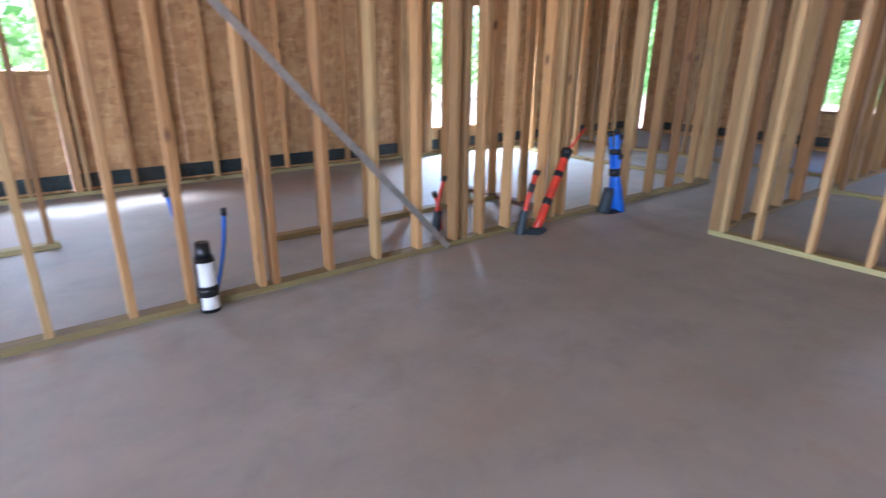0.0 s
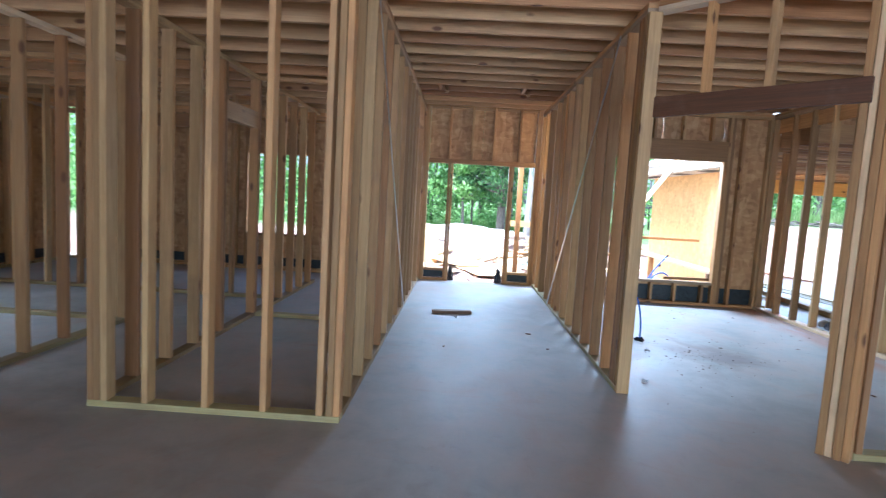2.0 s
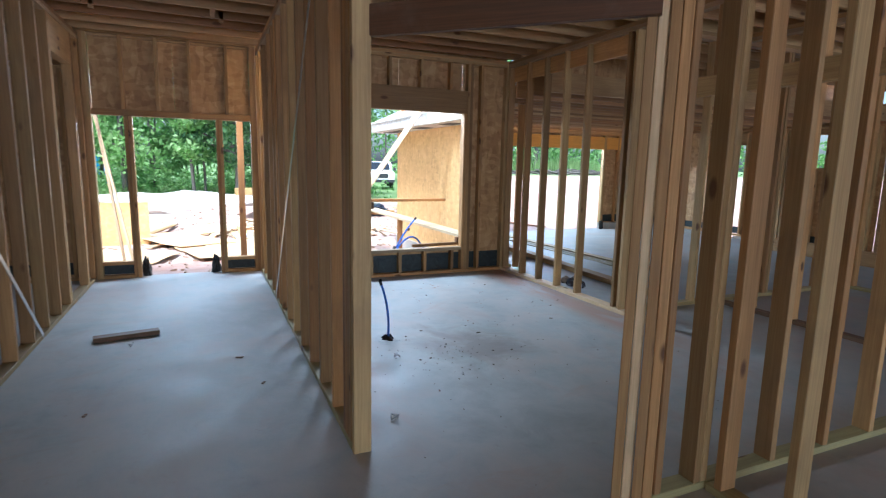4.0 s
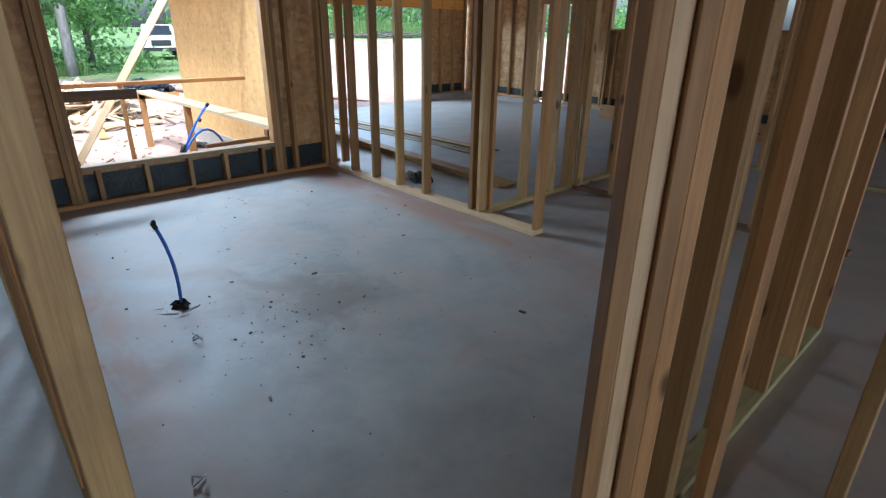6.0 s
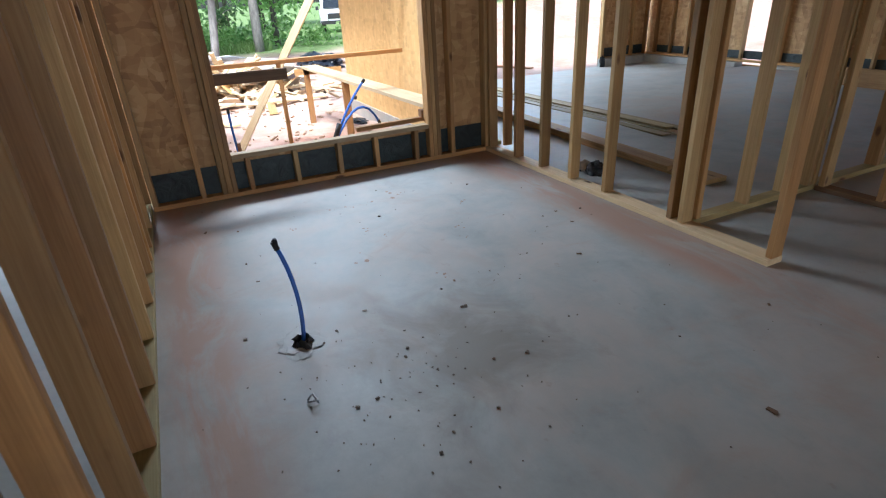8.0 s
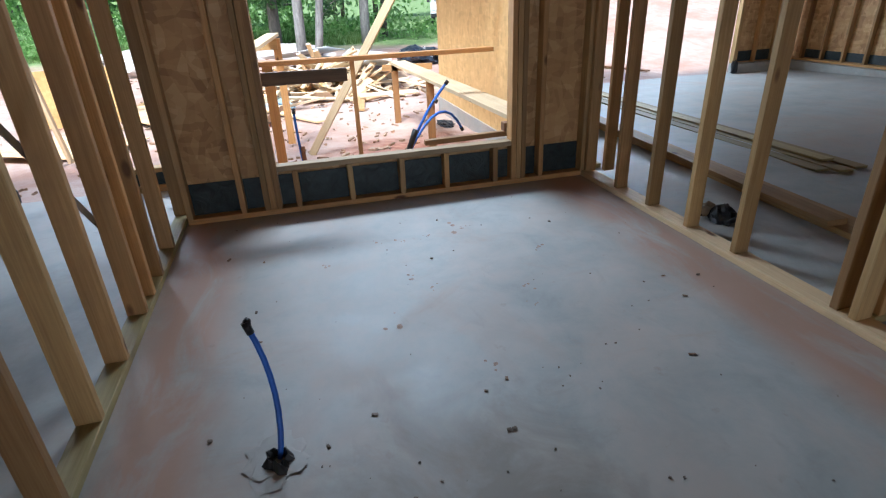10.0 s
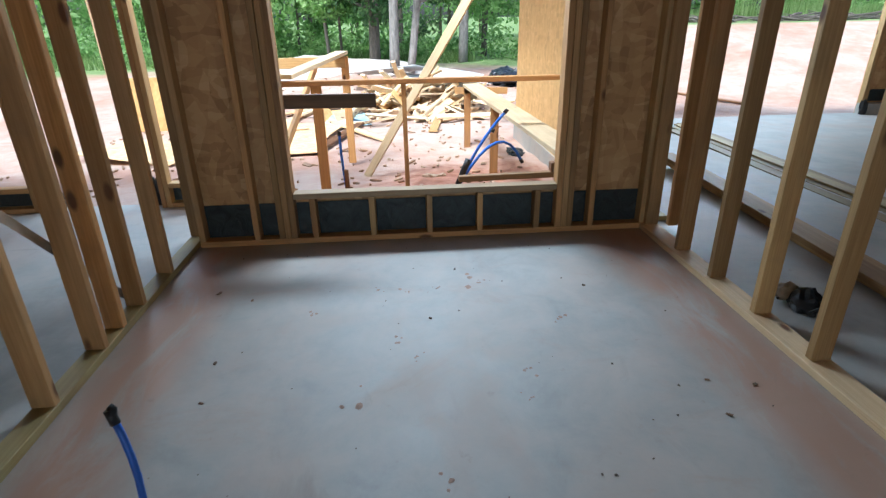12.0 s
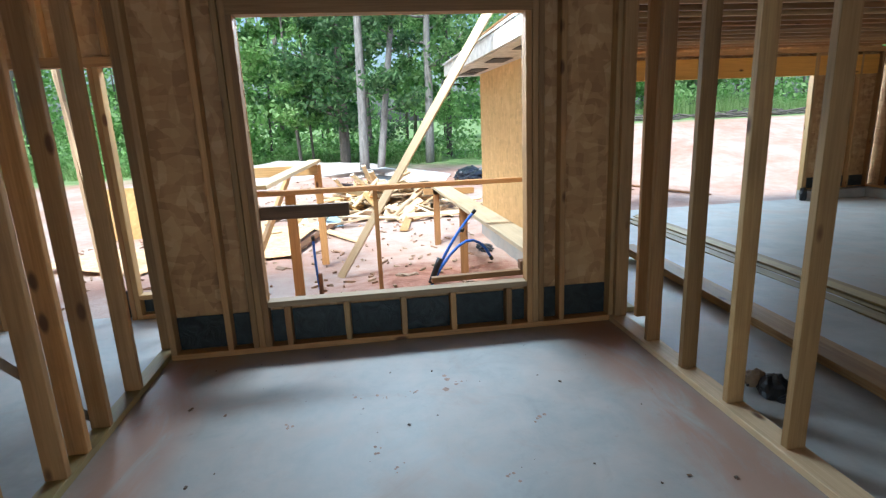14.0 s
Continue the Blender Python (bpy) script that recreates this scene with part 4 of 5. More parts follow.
tree("tall grey-barked tree with thin ragged leaves", rooted(23, -2.70), 11, 0.155, 0.42, 1.7, 2600, 0.11, LEAF, BARK_GREY, (0.1, -0.3), 1, 12)
tree("slender grey tree with leaves down its stem", rooted(23, -3.12), 10, 0.12, 0.12, 1.0, 3000, 0.10, LEAF_DARK, BARK_GREY, (0.1, -1.3), 2, 16)
tree("grey forked tree with light green leaves", rooted(29.5, -5.46), 12, 0.2, 0.3, 2.6, 5200, 0.13, LEAF, BARK_GREY, (0.2, -0.2), 3, 16)
tree("dark cedar with drooping branches", rooted(27.5, -1.99), 9.5, 0.22, 0.16, 2.0, 8200, 0.12, LEAF_DARK, BARK_DARK, (0, -0.2), 4, 26)
tree("thin young tree with bright leaves", rooted(28.5, -0.27), 8.5, 0.08, 0.2, 1.8, 4200, 0.12, LEAF_BRIGHT, BARK_DARK, (0, 0.5), 5, 16)
tree("thin young tree with bright leaves", rooted(29.0, -0.67), 9, 0.06, 0.25, 1.6, 3600, 0.12, LEAF, BARK_DARK, (0.1, -0.1), 6, 14)
tree("leafy tree with a broad light green crown", rooted(30.5, 2.51), 10, 0.13, 0.14, 2.6, 8500, 0.14, LEAF_BRIGHT, BARK_DARK, (0, 0.2), 7, 22)
tree("leafy tree with a broad light green crown", rooted(34, -3.04), 12, 0.16, 0.15, 3.0, 9000, 0.15, LEAF, BARK_DARK, (0, 0.2), 8, 22)
tree("leafy tree with a broad green crown", rooted(33, -6.86), 11, 0.15, 0.15, 2.6, 8500, 0.15, LEAF_BRIGHT, BARK_DARK, (0, -0.2), 9, 22)
tree("clump of slim stems with bright leaves", rooted(33, 1.64), 7, 0.07, 0.15, 1.7, 4500, 0.13, LEAF_BRIGHT, BARK_DARK, (0, -0.4), 10, 14)
tree("leafy tree beside the meadow", rooted(36, 5.89), 12, 0.16, 0.14, 3.0, 8500, 0.15, LEAF, BARK_DARK, (0, 0), 12, 20)
tree("leafy tree on the clay bank", rooted(38, -18.58), 10, 0.15, 0.12, 2.8, 8000, 0.16, LEAF_BRIGHT, BARK_DARK, (0, 0), 13, 20)
tree("leafy tree on the clay bank", rooted(40, -24.55), 12, 0.17, 0.12, 3.0, 8000, 0.16, LEAF, BARK_DARK, (0, 0), 14, 20)

rng = np.random.default_rng(20)
cs = []
for i in range(520):
    x, y = rng.uniform(43, 62), rng.uniform(-70, 45)
    if -16 < y < -10.5 and x < 52:
        continue
    z0 = ground_height(x, y)
    h = rng.uniform(1.0, 13.5)
    r = rng.uniform(0.9, 2.0)
    o = rng.normal(0, 1, (150, 3)) * np.array((r, r, r * 0.7)) * 0.75
    cs.append(np.array((x, y, z0 + h)) + o)
for i in range(150):
    x, y = rng.uniform(-20, 40), rng.uniform(16, 30)
    r = rng.uniform(0.9, 2.0)
    cs.append(np.array((x, y, -0.3 + rng.uniform(0.8, 10))) + rng.normal(0, 1, (150, 3)) * np.array((r, r, r * 0.7)) * 0.75)
far = np.concatenate(cs)
tagged(part("woodland", leaf_mesh("woodland", far, LEAF_BRIGHT, 0.26, rng), None), "dense green woodland behind the site", "woodland", kind="stuff")
cs = []
for i in range(420):
    x, y = rng.uniform(30, 44), rng.uniform(-42, 22)
    if -15 < y < -8.5 or (y < -9 and x < 36):
        continue
    z0 = ground_height(x, y)
    r = rng.uniform(0.3, 0.9)
    o = rng.normal(0, 1, (70, 3)) * np.array((r, r, r * 0.5)) * 0.8
    cs.append(np.array((x, y, z0 + 0.2 + abs(rng.normal(0, 0.45)))) + o)
tagged(part("undergrowth", leaf_mesh("undergrowth", np.concatenate(cs), LEAF_BRIGHT, 0.12, rng), None), "low bright green undergrowth and long grass", "undergrowth", kind="stuff")


def grass(label, x0, x1, y0, y1, count, tall, seed):
    """Long grass: upright tapering blades."""
    rng = np.random.default_rng(seed)
    x, y = rng.uniform(x0, x1, count), rng.uniform(y0, y1, count)
    z = np.array([ground_height(p, q) for p, q in zip(x, y)])
    h = tall * rng.uniform(0.4, 1.1, count) * (0.7 + 0.5 * np.sin(x * 0.9) * np.sin(y * 0.7))
    a = rng.uniform(0, math.pi, count)
    w = 0.035
    foot = np.stack((x, y, z - 0.02), 1)
    across = np.stack((np.cos(a) * w, np.sin(a) * w, 0 * a), 1)
    tip = foot + np.stack((rng.normal(0, 0.12, count), rng.normal(0, 0.12, count), h), 1)
    v = np.stack((foot - across, foot + across, tip), 1).reshape(-1, 3)
    me = bpy.data.meshes.new("grass")
    me.from_pydata(v.tolist(), [], np.arange(3 * count).reshape(-1, 3).tolist())
    me.materials.append(GRASS)
    return tagged(part("grass", me, None), label, "grass", kind="stuff")


GRASS = leafy("long_grass", (0.16, 0.26, 0.07), (0.27, 0.39, 0.14), (0.42, 0.53, 0.25))
grass("long pale green grass above the clay bank", 33.5, 45, -36, -16.5, 26000, 1.3, 31)
grass("pale green meadow grass at the wood's edge", 29.5, 46, -6, 16, 26000, 0.6, 32)
bm = bmesh.new()
rnd = random.Random(14)
for i in range(150):
    y = rnd.uniform(-26, -14)
    x = 31.6 + rnd.gauss(0, 0.7) + 0.5 * math.sin(y)
    z = ground_height(x, y) + rnd.random() * 0.22
    a, l = rnd.gauss(1.57, 0.5), rnd.uniform(0.3, 1.4)
    d = Vector((math.cos(a), math.sin(a), rnd.gauss(0, 0.12))) * l
    p = Vector((x, y, z))
    tube([p - d, p + Vector((0, 0, rnd.gauss(0, 0.05))), p + d], rnd.uniform(0.015, 0.06), 5, bm, 0.6)
tagged(part("brushwood", bm, BARK_DARK), "dark brushwood and roots along the top of the bank", "brushwood", kind="stuff")
bm = bmesh.new()
rnd = random.Random(4)
for i in range(90):
    x, y = rnd.uniform(40, 58), rnd.uniform(-60, 40)
    if -16 < y < -10.5:
        continue
    z = ground_height(x, y)
    tube([(x, y, z - 0.3), (x + rnd.gauss(0, 0.15), y + rnd.gauss(0, 0.15), z + 5), (x + rnd.gauss(0, 0.4), y + rnd.gauss(0, 0.4), z + 12)], rnd.uniform(0.08, 0.2), 6, bm, 0.4)
tagged(part("distant_trunks", bm, BARK_DARK), "grey trunks of the far woodland", "woodland", kind="stuff")

bm = bmesh.new()
box(bm, (9.96, -4.545, -0.4), (14.7, -4.515, -0.14))
tagged(part("trim", bm, CONCRETE), "rough grey footing along the foot of the garage wall", "footing", kind="structure")
tagged(part("plastic_scrap", crumple((0.2, 0.1, 0.045), 13, 4), TARP_BLACK, at=pose(13.5, -4.3, -0.34)), "scrap of black plastic beside the garage wall", "plastic sheet")


# ---------------- far things: pickup, portable toilet ----------------
WHITE_PAINT = plain("white_car_paint", (0.78, 0.79, 0.80), 0.25, 0, 0.05, 2)
RUBBER = plain("tyre_rubber", (0.02, 0.02, 0.02), 0.8)
GLASS_DARK = plain("dark_glazing", (0.02, 0.025, 0.03), 0.08)
GRILLE = plain("dark_grille", (0.03, 0.03, 0.032), 0.4)
LAMP_GLASS = plain("headlamp_glass", (0.7, 0.72, 0.75), 0.12)
BLUE_PLASTIC = plain("blue_plastic", (0.03, 0.25, 0.50), 0.5)


def prism(profile, y0, y1):
    """A body with the given side outline (x, z), between two planes."""
    bm = bmesh.new()
    a = [bm.verts.new((x, y0, z)) for x, z in profile]
    b = [bm.verts.new((x, y1, z)) for x, z in profile]
    bm.faces.new(a)
    bm.faces.new(list(reversed(b)))
    for i in range(len(a)):
        j = (i + 1) % len(a)
        bm.faces.new((a[j], a[i], b[i], b[j]))
    bmesh.ops.recalc_face_normals(bm, faces=bm.faces[:])
    bmesh.ops.bevel(bm, geom=bm.edges[:], offset=0.05, segments=2, affect="EDGES")
    return bm


def pickup(at, turn):
    e = empty("pickup_truck", (0, 0, 0), "white pickup truck parked on the far track", "truck")
    m = prism([(0, 0.45), (0, 1.05), (0.15, 1.15), (1.3, 1.22), (3.4, 1.22), (5.3, 1.22), (5.4, 0.6), (5.2, 0.45)], -0.95, 0.95)
    part("body", m, WHITE_PAINT, e)
    part("cab", prism([(1.2, 1.2), (1.9, 1.78), (2.3, 1.86), (3.3, 1.84), (3.5, 1.2)], -0.84, 0.84), WHITE_PAINT, e)
    bm = bmesh.new()
    v = [bm.verts.new(p) for p in ((1.24, -0.72, 1.28), (1.24, 0.72, 1.28), (1.84, 0.64, 1.76), (1.84, -0.64, 1.76))]
    f = bm.faces.new(v)
    bmesh.ops.translate(bm, verts=v, vec=(-0.03, 0, 0.03))
    bmesh.ops.solidify(bm, geom=[f], thickness=0.02)
    part("windscreen", bm, GLASS_DARK, e)
    bm = bmesh.new()
    box(bm, (-0.03, -0.52, 0.72), (0.03, 0.52, 1.02))
    part("grille", bm, GRILLE, e)
    bm = bmesh.new()
    box(bm, (-0.1, -0.95, 0.42), (0.05, 0.95, 0.62))
    part("bumper", bm, GRILLE, e)
    for s in (-1, 1):
        bm = bmesh.new()
        box(bm, (-0.035, s * 0.56 - 0.0, 0.82), (0.05, s * 0.88, 1.02))
        part("headlight", bm, LAMP_GLASS, e)
        bm = bmesh.new()
        box(bm, (1.5, s * 0.98, 1.22), (1.6, s * 1.16, 1.42))
        part("mirror", bm, GRILLE, e)
        for x in (0.95, 4.3):
            w = part("wheel", tube([(x, s * 0.68, 0.38), (x, s * 0.93, 0.38)], 0.38, 18), RUBBER, e)
            part("rim", tube([(x, s * 0.90, 0.38), (x, s * 0.945, 0.38)], 0.22, 12), LAMP_GLASS, w)
    e.matrix_basis = pose(*at, 0, 0, turn)
    return e


pickup((40.0, -11.9, ground_height(40.5, -11.9) + 0.1), -14)
e = empty("portable_toilet", (48, 6.0, ground_height(48, 6.0)), "blue plastic portable toilet at the wood's edge", "toilet")
z = ground_height(48, 6.0)
bm = bmesh.new()
box(bm, (47.45, 5.45, z), (48.55, 6.55, z + 2.1))
bmesh.ops.bevel(bm, geom=bm.edges[:], offset=0.06, segments=2, affect="EDGES")
part("cabin", bm, BLUE_PLASTIC, e)
bm = bmesh.new()
box(bm, (47.42, 5.62, z + 0.1), (47.45, 6.38, z + 1.95))
part("door", bm, BLUE_PLASTIC, e)
part("roof", prism([(47.4, z + 2.09), (48, z + 2.3), (48.6, z + 2.09)], 5.4, 6.6), PVC, e)

# ---------------- front room ----------------
e = tubing("water_stub", "blue water tubing stub rising through the slab", [((7.50, -2.03, -0.02), (7.63, -2.005, 0.455), (0.012, -0.035, 0.0))], 0.0098, PEX_BLUE)
part("cap", tube([(7.631, -2.006, 0.45), (7.636, -2.009, 0.467), (7.642, -2.013, 0.470)], 0.015, 7, taper=0.7), TAPE, e, "black folded cap")
rnd = random.Random(3)
bm = bmesh.new()
ring_in, ring_out, ring_up = [], [], []
for k in range(18):
    a = 2 * math.pi * k / 18
    r = 0.044 * (1 + 0.35 * rnd.uniform(-1, 1)) * (1.5 if k in (1, 2, 9, 10) else 1)
    ring_in.append(bm.verts.new((7.50 + 0.018 * math.cos(a), -2.03 + 0.018 * math.sin(a), 0.012)))
    ring_up.append(bm.verts.new((7.50 + r * 0.6 * math.cos(a), -2.03 + r * 0.6 * math.sin(a), 0.022 + rnd.random() * 0.022)))
    ring_out.append(bm.verts.new((7.50 + r * math.cos(a), -2.03 + r * math.sin(a), 0.003)))
for k in range(18):
    q = (k + 1) % 18
    bm.faces.new((ring_in[k], ring_in[q], ring_up[q], ring_up[k]))
    bm.faces.new((ring_up[k], ring_up[q], ring_out[q], ring_out[k]))
part("sleeve", bm, TAPE, e, "torn black plastic sleeve round the pipe")
part("grout", crumple((0.11, 0.09, 0.006), 5, 3, 0.5), CONCRETE, e, at=pose(7.51, -2.02, 0.0))
GREYCLIP = plain("zinc_clip", (0.4, 0.4, 0.4), 0.35, 0.7)


def clip(x, y, turn):
    """A bent metal strap clip."""
    e = empty("strap_clip", (x, y, 0), "small bent metal clip on the slab", "clip", "clips on the slab")
    p = pose(x, y, 0.0, 0, 0, turn)
    for i, (a, b) in enumerate((((-0.02, -0.012, 0.004), (0.02, -0.012, 0.03)), ((-0.02, 0.012, 0.03), (0.02, 0.012, 0.004)), ((-0.02, -0.012, 0.02), (-0.02, 0.012, 0.03)), ((0.02, -0.012, 0.03), (0.02, 0.012, 0.012)))):
        part("bend", tube([p @ Vector(a), p @ Vector(b)], 0.004, 5), GREYCLIP, e)


for x, y, a in ((7.08, -1.97, 20), (6.165, -1.645, 75), (8.003, -0.155, 140)):
    clip(x, y, a)


def chip(x, y, s, turn, material, label):
    bm = bmesh.new()
    s *= 0.55
    box(bm, (-s, -s * 0.45, 0), (s, s * 0.45, s * 0.35))
    for v in bm.verts:
        v.co.x += rnd.uniform(-0.3, 0.3) * s
        v.co.y += rnd.uniform(-0.25, 0.25) * s
    return tagged(part("wood_splinter", bm, material, at=pose(x, y, 0.001, 0, 0, turn)), label, "splinter", "splinters on the slab")


for x, y, s in ((9.16, -1.75, 0.026), (9.06, -1.95, 0.018), (7.565, -3.66, 0.022), (6.206, -3.407, 0.03), (7.66, -2.89, 0.018), (8.17, -3.96, 0.018), (7.965, -3.93, 0.02), (7.47, -0.90, 0.045), (6.94, -1.015, 0.03), (6.815, -0.06, 0.03), (6.425, -2.03, 0.02), (6.665, -4.05, 0.016), (7.62, -2.365, 0.018), (8.23, -1.95, 0.016)):
    chip(x, y, s, rnd.uniform(0, 180), PINE_DARK, "dark wood splinter on the slab")
bm = bmesh.new()
for i in range(200):
    if i < 90:
        x, y = rnd.gauss(7.05, 0.28), rnd.gauss(-2.3, 0.28)
    else:
        x, y = rnd.uniform(5.3, 9.7), rnd.uniform(-4.2, -1.6)
    s = rnd.uniform(0.0015, 0.0038) if i % 9 else rnd.uniform(0.004, 0.007)
    box(bm, (-s, -s * 0.7, 0), (s * rnd.uniform(0.8, 1.6), s * 0.7, s), pose(x, y, 0.0005, 0, 0, rnd.uniform(0, 180)))
tagged(part("crumbs", bm, GRAVELLY), "scattered crumbs of clay and concrete on the slab", "debris", kind="stuff")
CLAY_STAIN = plain("dried_clay", (0.36, 0.25, 0.19), 0.95, 0, 0.3, 40)
bm = bmesh.new()
for x, y, s in ((9.2, -3.1, 0.05), (9.1, -2.93, 0.02), (9.08, -2.75, 0.025), (9.1, -2.62, 0.022), (9.15, -3.2, 0.02), (8.6, -2.7, 0.03), (7.76, -2.85, 0.025), (8.18, -2.56, 0.04), (8.45, -2.8, 0.02), (8.33, -3.26, 0.025), (8.13, -3.23, 0.02), (8.7, -3.5, 0.03), (8.9, -2.3, 0.025)):
    for j in range(4):
        n = 9
        cx, cy = x + rnd.gauss(0, s * 0.9), y + rnd.gauss(0, s * 0.9)
        r = s * rnd.uniform(0.18, 0.5)
        top = bm.verts.new((cx, cy, 0.0016))
        ring = [bm.verts.new((cx + r * rnd.uniform(0.7, 1.2) * math.cos(2 * math.pi * k / n), cy + r * rnd.uniform(0.6, 1.0) * math.sin(2 * math.pi * k / n), 0.0004)) for k in range(n)]
        for k in range(n):
            bm.faces.new((top, ring[k], ring[(k + 1) % n]))
tagged(part("clay_smears", bm, CLAY_STAIN), "dried reddish clay footprints on the slab", "clay", kind="stuff")

# ---------------- corridor and closet ----------------
tagged(board("floor_block", (8.21, 0.125, 0.02), (8.29, -0.325, 0.02), 0.089, 0.036, None, PINE_DARK, (1, 0, 0)), "short dark offcut lying on the corridor slab", "offcut")


def drain_riser(x, y, turn):
    """A black drain riser with a collar, a necked top and two paper labels wrapped round its side."""
    e = empty("drain_riser", (x, y, 0), "black drain riser with white paper labels", "pipe")
    part("pipe", tube([(x, y, 0), (x, y, 0.30)], 0.05, 18), ABS, e)
    part("neck", tube([(x, y, 0.30), (x, y, 0.33), (x, y, 0.38)], 0.042, 18, taper=0.8), ABS, e)
    part("collar", tube([(x, y, 0.11), (x, y, 0.135)], 0.055, 18), ABS, e)
    for z0, z1 in ((0.02, 0.09), (0.15, 0.28)):
        bm = bmesh.new()
        n = 8
        lo = [bm.verts.new((x + 0.0515 * math.cos(a), y + 0.0515 * math.sin(a), z0)) for a in (radians(turn + 110 * k / n) for k in range(n + 1))]
        hi = [bm.verts.new((v.co.x, v.co.y, z1)) for v in lo]
        for k in range(n):
            bm.faces.new((lo[k], lo[k + 1], hi[k + 1], hi[k]))
        part("paper_label", bm, PAPER, e, "white paper label")
    return e


drain_riser(5.52, 0.66, 120)
e = tubing("supply_tubing", "blue and red supply tubing with a black valve", [((5.58, 0.68, 0), (5.58, 0.67, 0.58), (0.01, 0.01, 0))], 0.014, PEX_BLUE)
part("red_tube", tube(curve_points((5.60, 0.65, 0.0), (5.60, 0.645, 0.44), (0.01, 0, 0)), 0.01), PEX_RED, e, "thin red supply tube")
part("valve", tube([(5.59, 0.665, 0.545), (5.60, 0.59, 0.55)], 0.022, 10), TAPE, e, "black shut-off valve")

# ---------------- along the long wall ----------------
e = tubing("hot_water_tubing", "red plastic tubing with black tape bands", [((3.97, 2.83, -0.02), (4.34, 2.87, 0.60), (0.03, 0, 0.05))], 0.034, PEX_RED)
for f0, f1 in ((0.30, 0.36), (0.62, 0.68), (0.88, 0.97)):
    pts = curve_points((3.97, 2.83, -0.02), (4.34, 2.87, 0.60), (0.03, 0, 0.05), 60)
    part("tape_band", tube(pts[int(f0 * 59):int(f1 * 59) + 1], 0.039), TAPE, e, "black tape band")
part("thin_tube", tube(curve_points((4.33, 2.87, 0.58), (4.58, 2.9, 0.76), (0, 0, 0.0), 6), 0.011), PEX_RED, e)
part("foot_sleeve", crumple((0.1, 0.06, 0.03), 2, 3, 0.3), FOAM, e, at=pose(3.98, 2.82, 0))
e = tubing("hot_water_tubing", "red plastic tubing in a dark foam sleeve", [((3.85, 2.87, -0.02), (4.0, 2.87, 0.47), (-0.02, 0, 0))], 0.02, PEX_RED)
pts = curve_points((3.85, 2.87, -0.02), (4.0, 2.87, 0.47), (-0.02, 0, 0), 40)
part("foam_sleeve", tube(pts[:17], 0.042, taper=0.7), FOAM, e)
part("tape_band", tube(pts[27:33], 0.026), TAPE, e)
e = tubing("cold_water_tubing", "bundle of blue plastic tubing taped together", [((5.0, 2.84, -0.02), (4.97, 2.86, 0.72), (0.02, 0, 0)), ((5.02, 2.82, -0.02), (5.06, 2.88, 0.66), (-0.04, 0.02, 0)), ((4.97, 2.86, -0.02), (4.93, 2.9, 0.70), (0.04, 0, 0)), ((5.04, 2.85, -0.02), (5.03, 2.84, 0.50), (-0.03, 0, 0))], 0.02, PEX_BLUE)
part("sleeve", tube(curve_points((5.06, 2.83, 0.0), (5.0, 2.85, 0.34), (0, 0, 0), 8), 0.07, 12, taper=0.6), PEX_BLUE, e, "loose blue plastic sleeve")
part("foam_sleeve", tube(curve_points((4.9, 2.86, 0.0), (4.95, 2.86, 0.22), (0, 0, 0), 6), 0.06, 12, taper=0.7), FOAM, e)
part("tape_band", tube([(4.99, 2.85, 0.33), (4.985, 2.85, 0.39)], 0.052, 12), TAPE, e)
part("tape_band", tube([(4.975, 2.86, 0.52), (4.972, 2.86, 0.56)], 0.05, 12), TAPE, e)
part("foot_tape", crumple((0.12, 0.06, 0.025), 4, 3, 0.3), TAPE, e, at=pose(5.0, 2.83, 0))
drain_riser(1.54, 2.91, -150)
tubing("supply_tubing", "purple-blue supply tubing beside the riser", [((1.5, 3.1, 0), (1.45, 3.12, 0.62), (0.02, 0, 0)), ((1.62, 3.1, 0), (1.72, 3.1, 0.48), (0.02, 0, 0))], 0.012, PEX_BLUE)
tubing("supply_tubing", "red and black supply tubing in the bathroom", [((3.36, 3.31, 0), (3.44, 3.31, 0.42), (-0.02, 0, 0)), ((3.42, 3.33, 0), (3.36, 3.33, 0.3), (0.02, 0, 0))], 0.016, PEX_RED, [((3.36, 3.31, 0), (3.38, 3.31, 0.16), 0.035, FOAM)])
e = empty("toilet_drain", (2.83, 3.36, 0), "short white drain pipe stub", "pipe")
part("pipe", tube([(2.83, 3.36, 0), (2.83, 3.36, 0.16)], 0.03, 16), PVC, e)
part("cap", tube([(2.83, 3.36, 0.15), (2.83, 3.36, 0.2)], 0.036, 16), PVC, e)

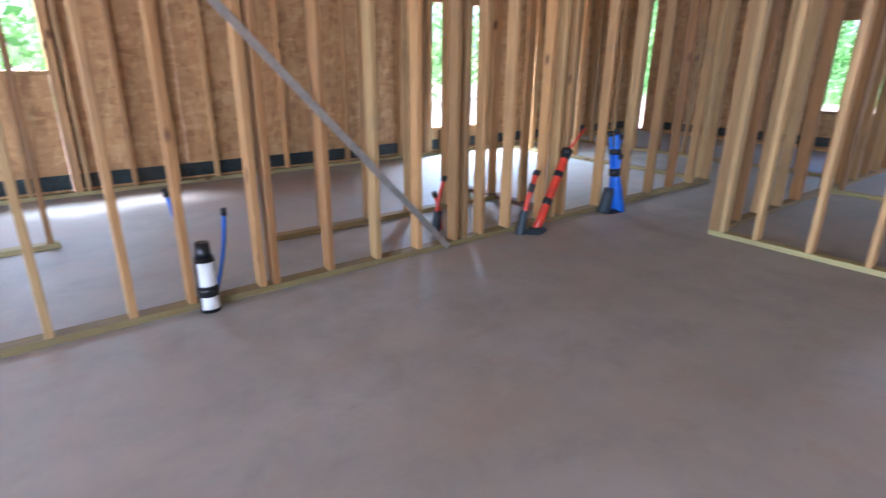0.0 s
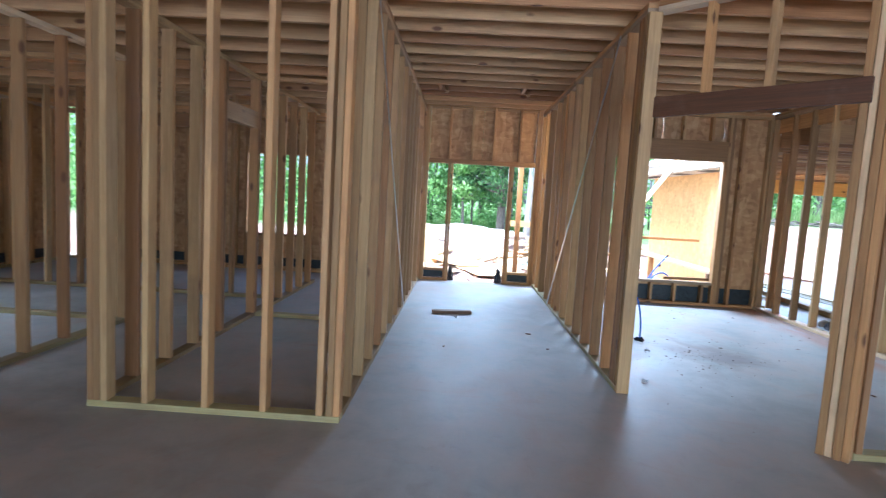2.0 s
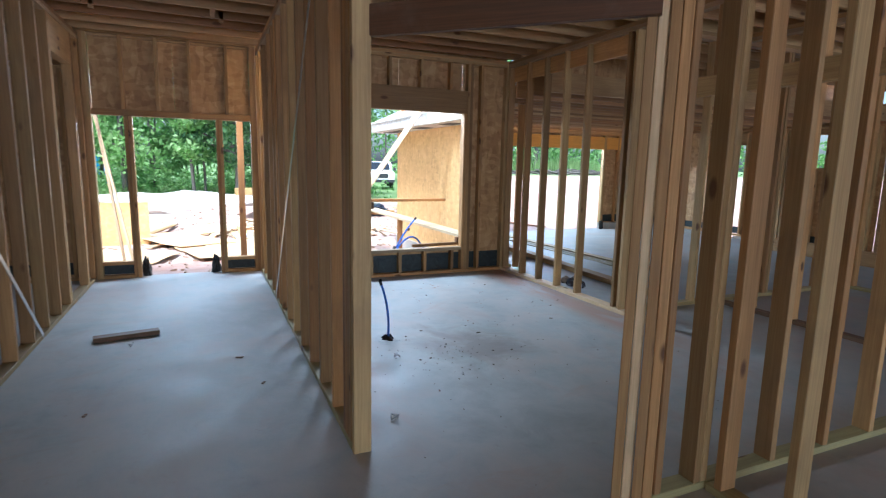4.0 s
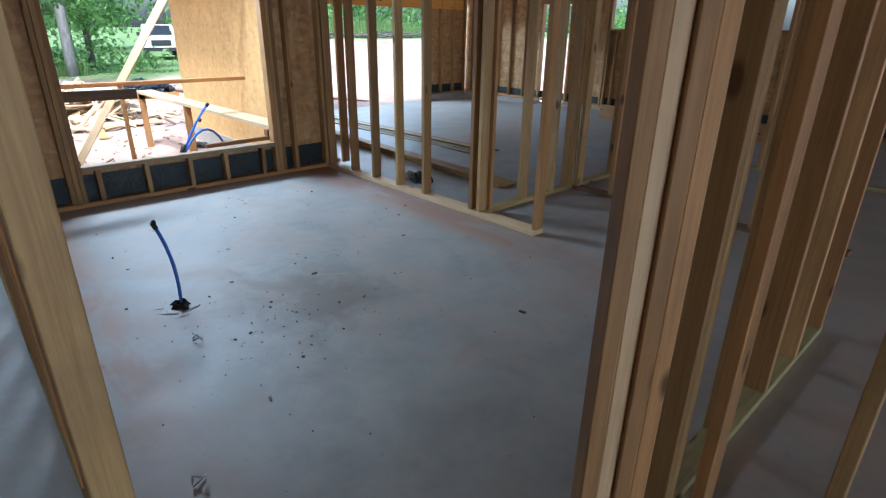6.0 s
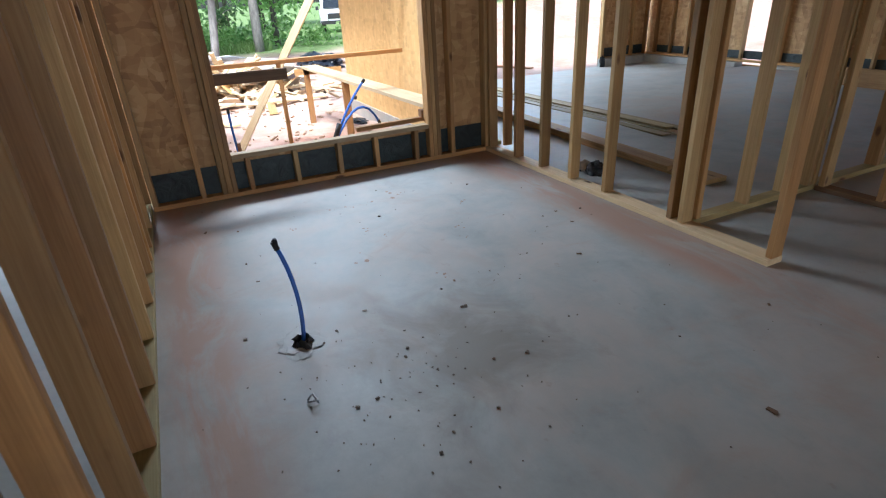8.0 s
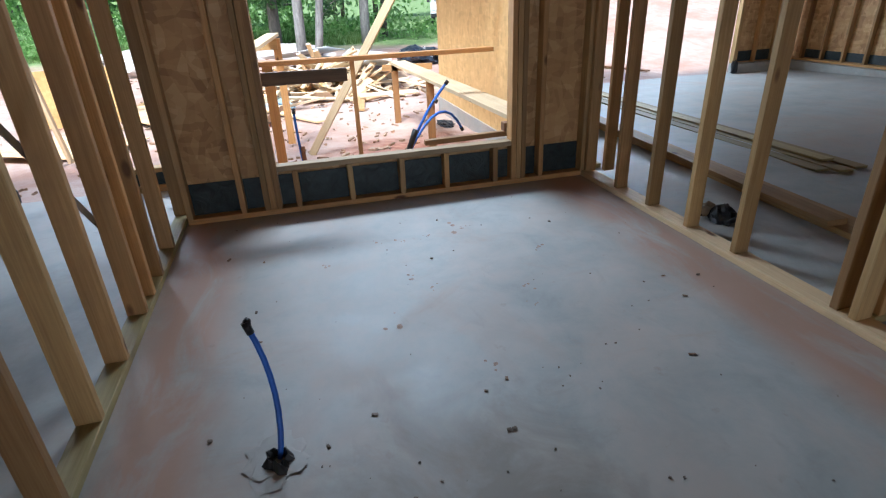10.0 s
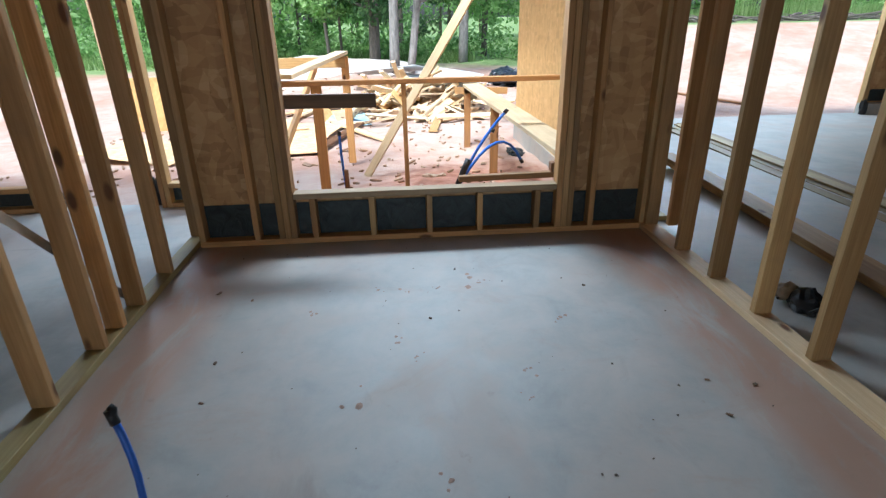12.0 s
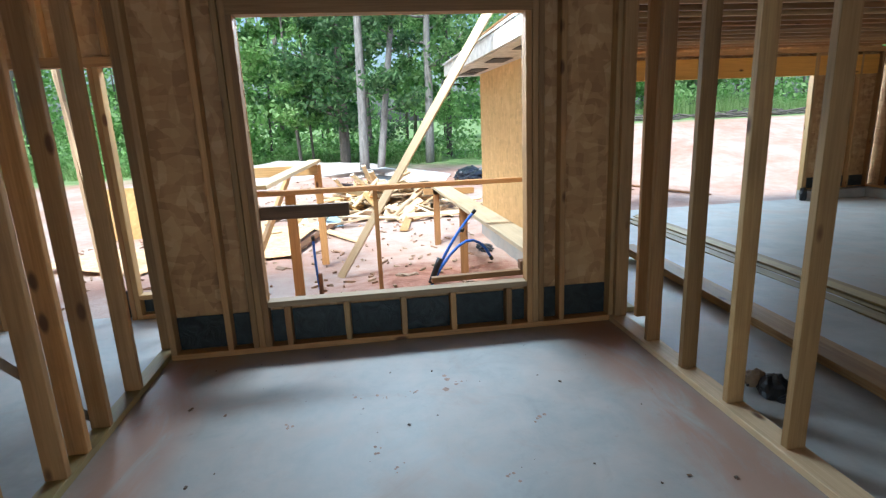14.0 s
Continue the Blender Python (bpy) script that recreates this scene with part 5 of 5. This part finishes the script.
# ---------------- garage floor ----------------
for i, (y0, y1, x0, x1, z) in enumerate(((-6.12, -6.47, 9.2, 13.6, 0.012), (-6.26, -6.62, 9.12, 13.8, 0.014), (-6.44, -6.86, 9.15, 14.1, 0.013), (-6.33, -6.72, 9.35, 13.9, 0.032))):
    tagged(board("trim_board", (x0, y0, z), (x1, y1, z - SLOPE * (x1 - 9.944)), 0.12, 0.019, None, PINE_TREATED, (0, 1, 0)), "long greenish trim board on the garage slab", "board", "boards on the garage slab")
tagged(board("framing_plank", (7.97, -5.30, 0.02), (11.6, -5.46, 0.02), 0.235, 0.038, None, PINE, (0, 1, 0)), "long wide plank lying on the slab", "plank")
tagged(board("framing_plank", (8.3, -5.22, 0.059), (11.6, -5.41, 0.059), 0.14, 0.038, None, PINE, (0, 1, 0)), "long plank stacked on a wider one", "plank")
tagged(board("framing_plank", (6.2, -9.75, 0.12), (9.9, -10.05, 0.12), 0.038, 0.235, None, PINE, (0, 1, 0)), "wide plank standing on edge on the slab", "plank")
e = empty("wire_tangle", (8.67, -4.72, 0), "black plastic bag and a tangle of cords", "tangle")
part("bag", crumple((0.085, 0.075, 0.08), 6, 3, 0.32), TAPE, e, at=pose(8.67, -4.74, 0.0))
part("rag", crumple((0.05, 0.06, 0.06), 9, 3, 0.3), plain("tan_rag", (0.30, 0.23, 0.16), 0.9), e, at=pose(8.76, -4.70, 0.02))
for i in range(7):
    a = rnd.uniform(0, 6.28)
    p = (8.67 + rnd.gauss(0, 0.05), -4.72 + rnd.gauss(0, 0.05), 0.02)
    q = (8.67 + 0.2 * math.cos(a), -4.70 + 0.16 * math.sin(a), 0.012)
    part("cord", tube(curve_points(p, q, (0.03 * math.sin(a), 0.03 * math.cos(a), 0.06)), 0.007, 6), TAPE, e)

for x, y, z in ((10.83, -0.80, 0.0), (10.83, -0.02, 0.0), (14.5, -10.0, -0.14)):
    tagged(part("membrane_flap", crumple((0.05, 0.05, 0.16), 17 + y, 3, 0.5), TAPE, at=pose(x, y, z - 0.01)), "torn flap of black membrane at the jamb foot", "membrane", "torn membrane flaps")
e = empty("drain_stub", (7.05, -8.07, 0), "off-white drain pipe with a black foot", "pipe")
part("pipe", tube([(7.05, -8.07, 0.02), (7.05, -8.07, 0.5)], 0.03, 14), PVC, e)
part("ring", tube([(7.05, -8.07, 0.49), (7.05, -8.07, 0.53)], 0.033, 14), STRAP, e, "metal ring at the pipe end")
part("foot", crumple((0.13, 0.11, 0.08), 21, 3, 0.4), TAPE, e, at=pose(7.05, -8.07, 0))
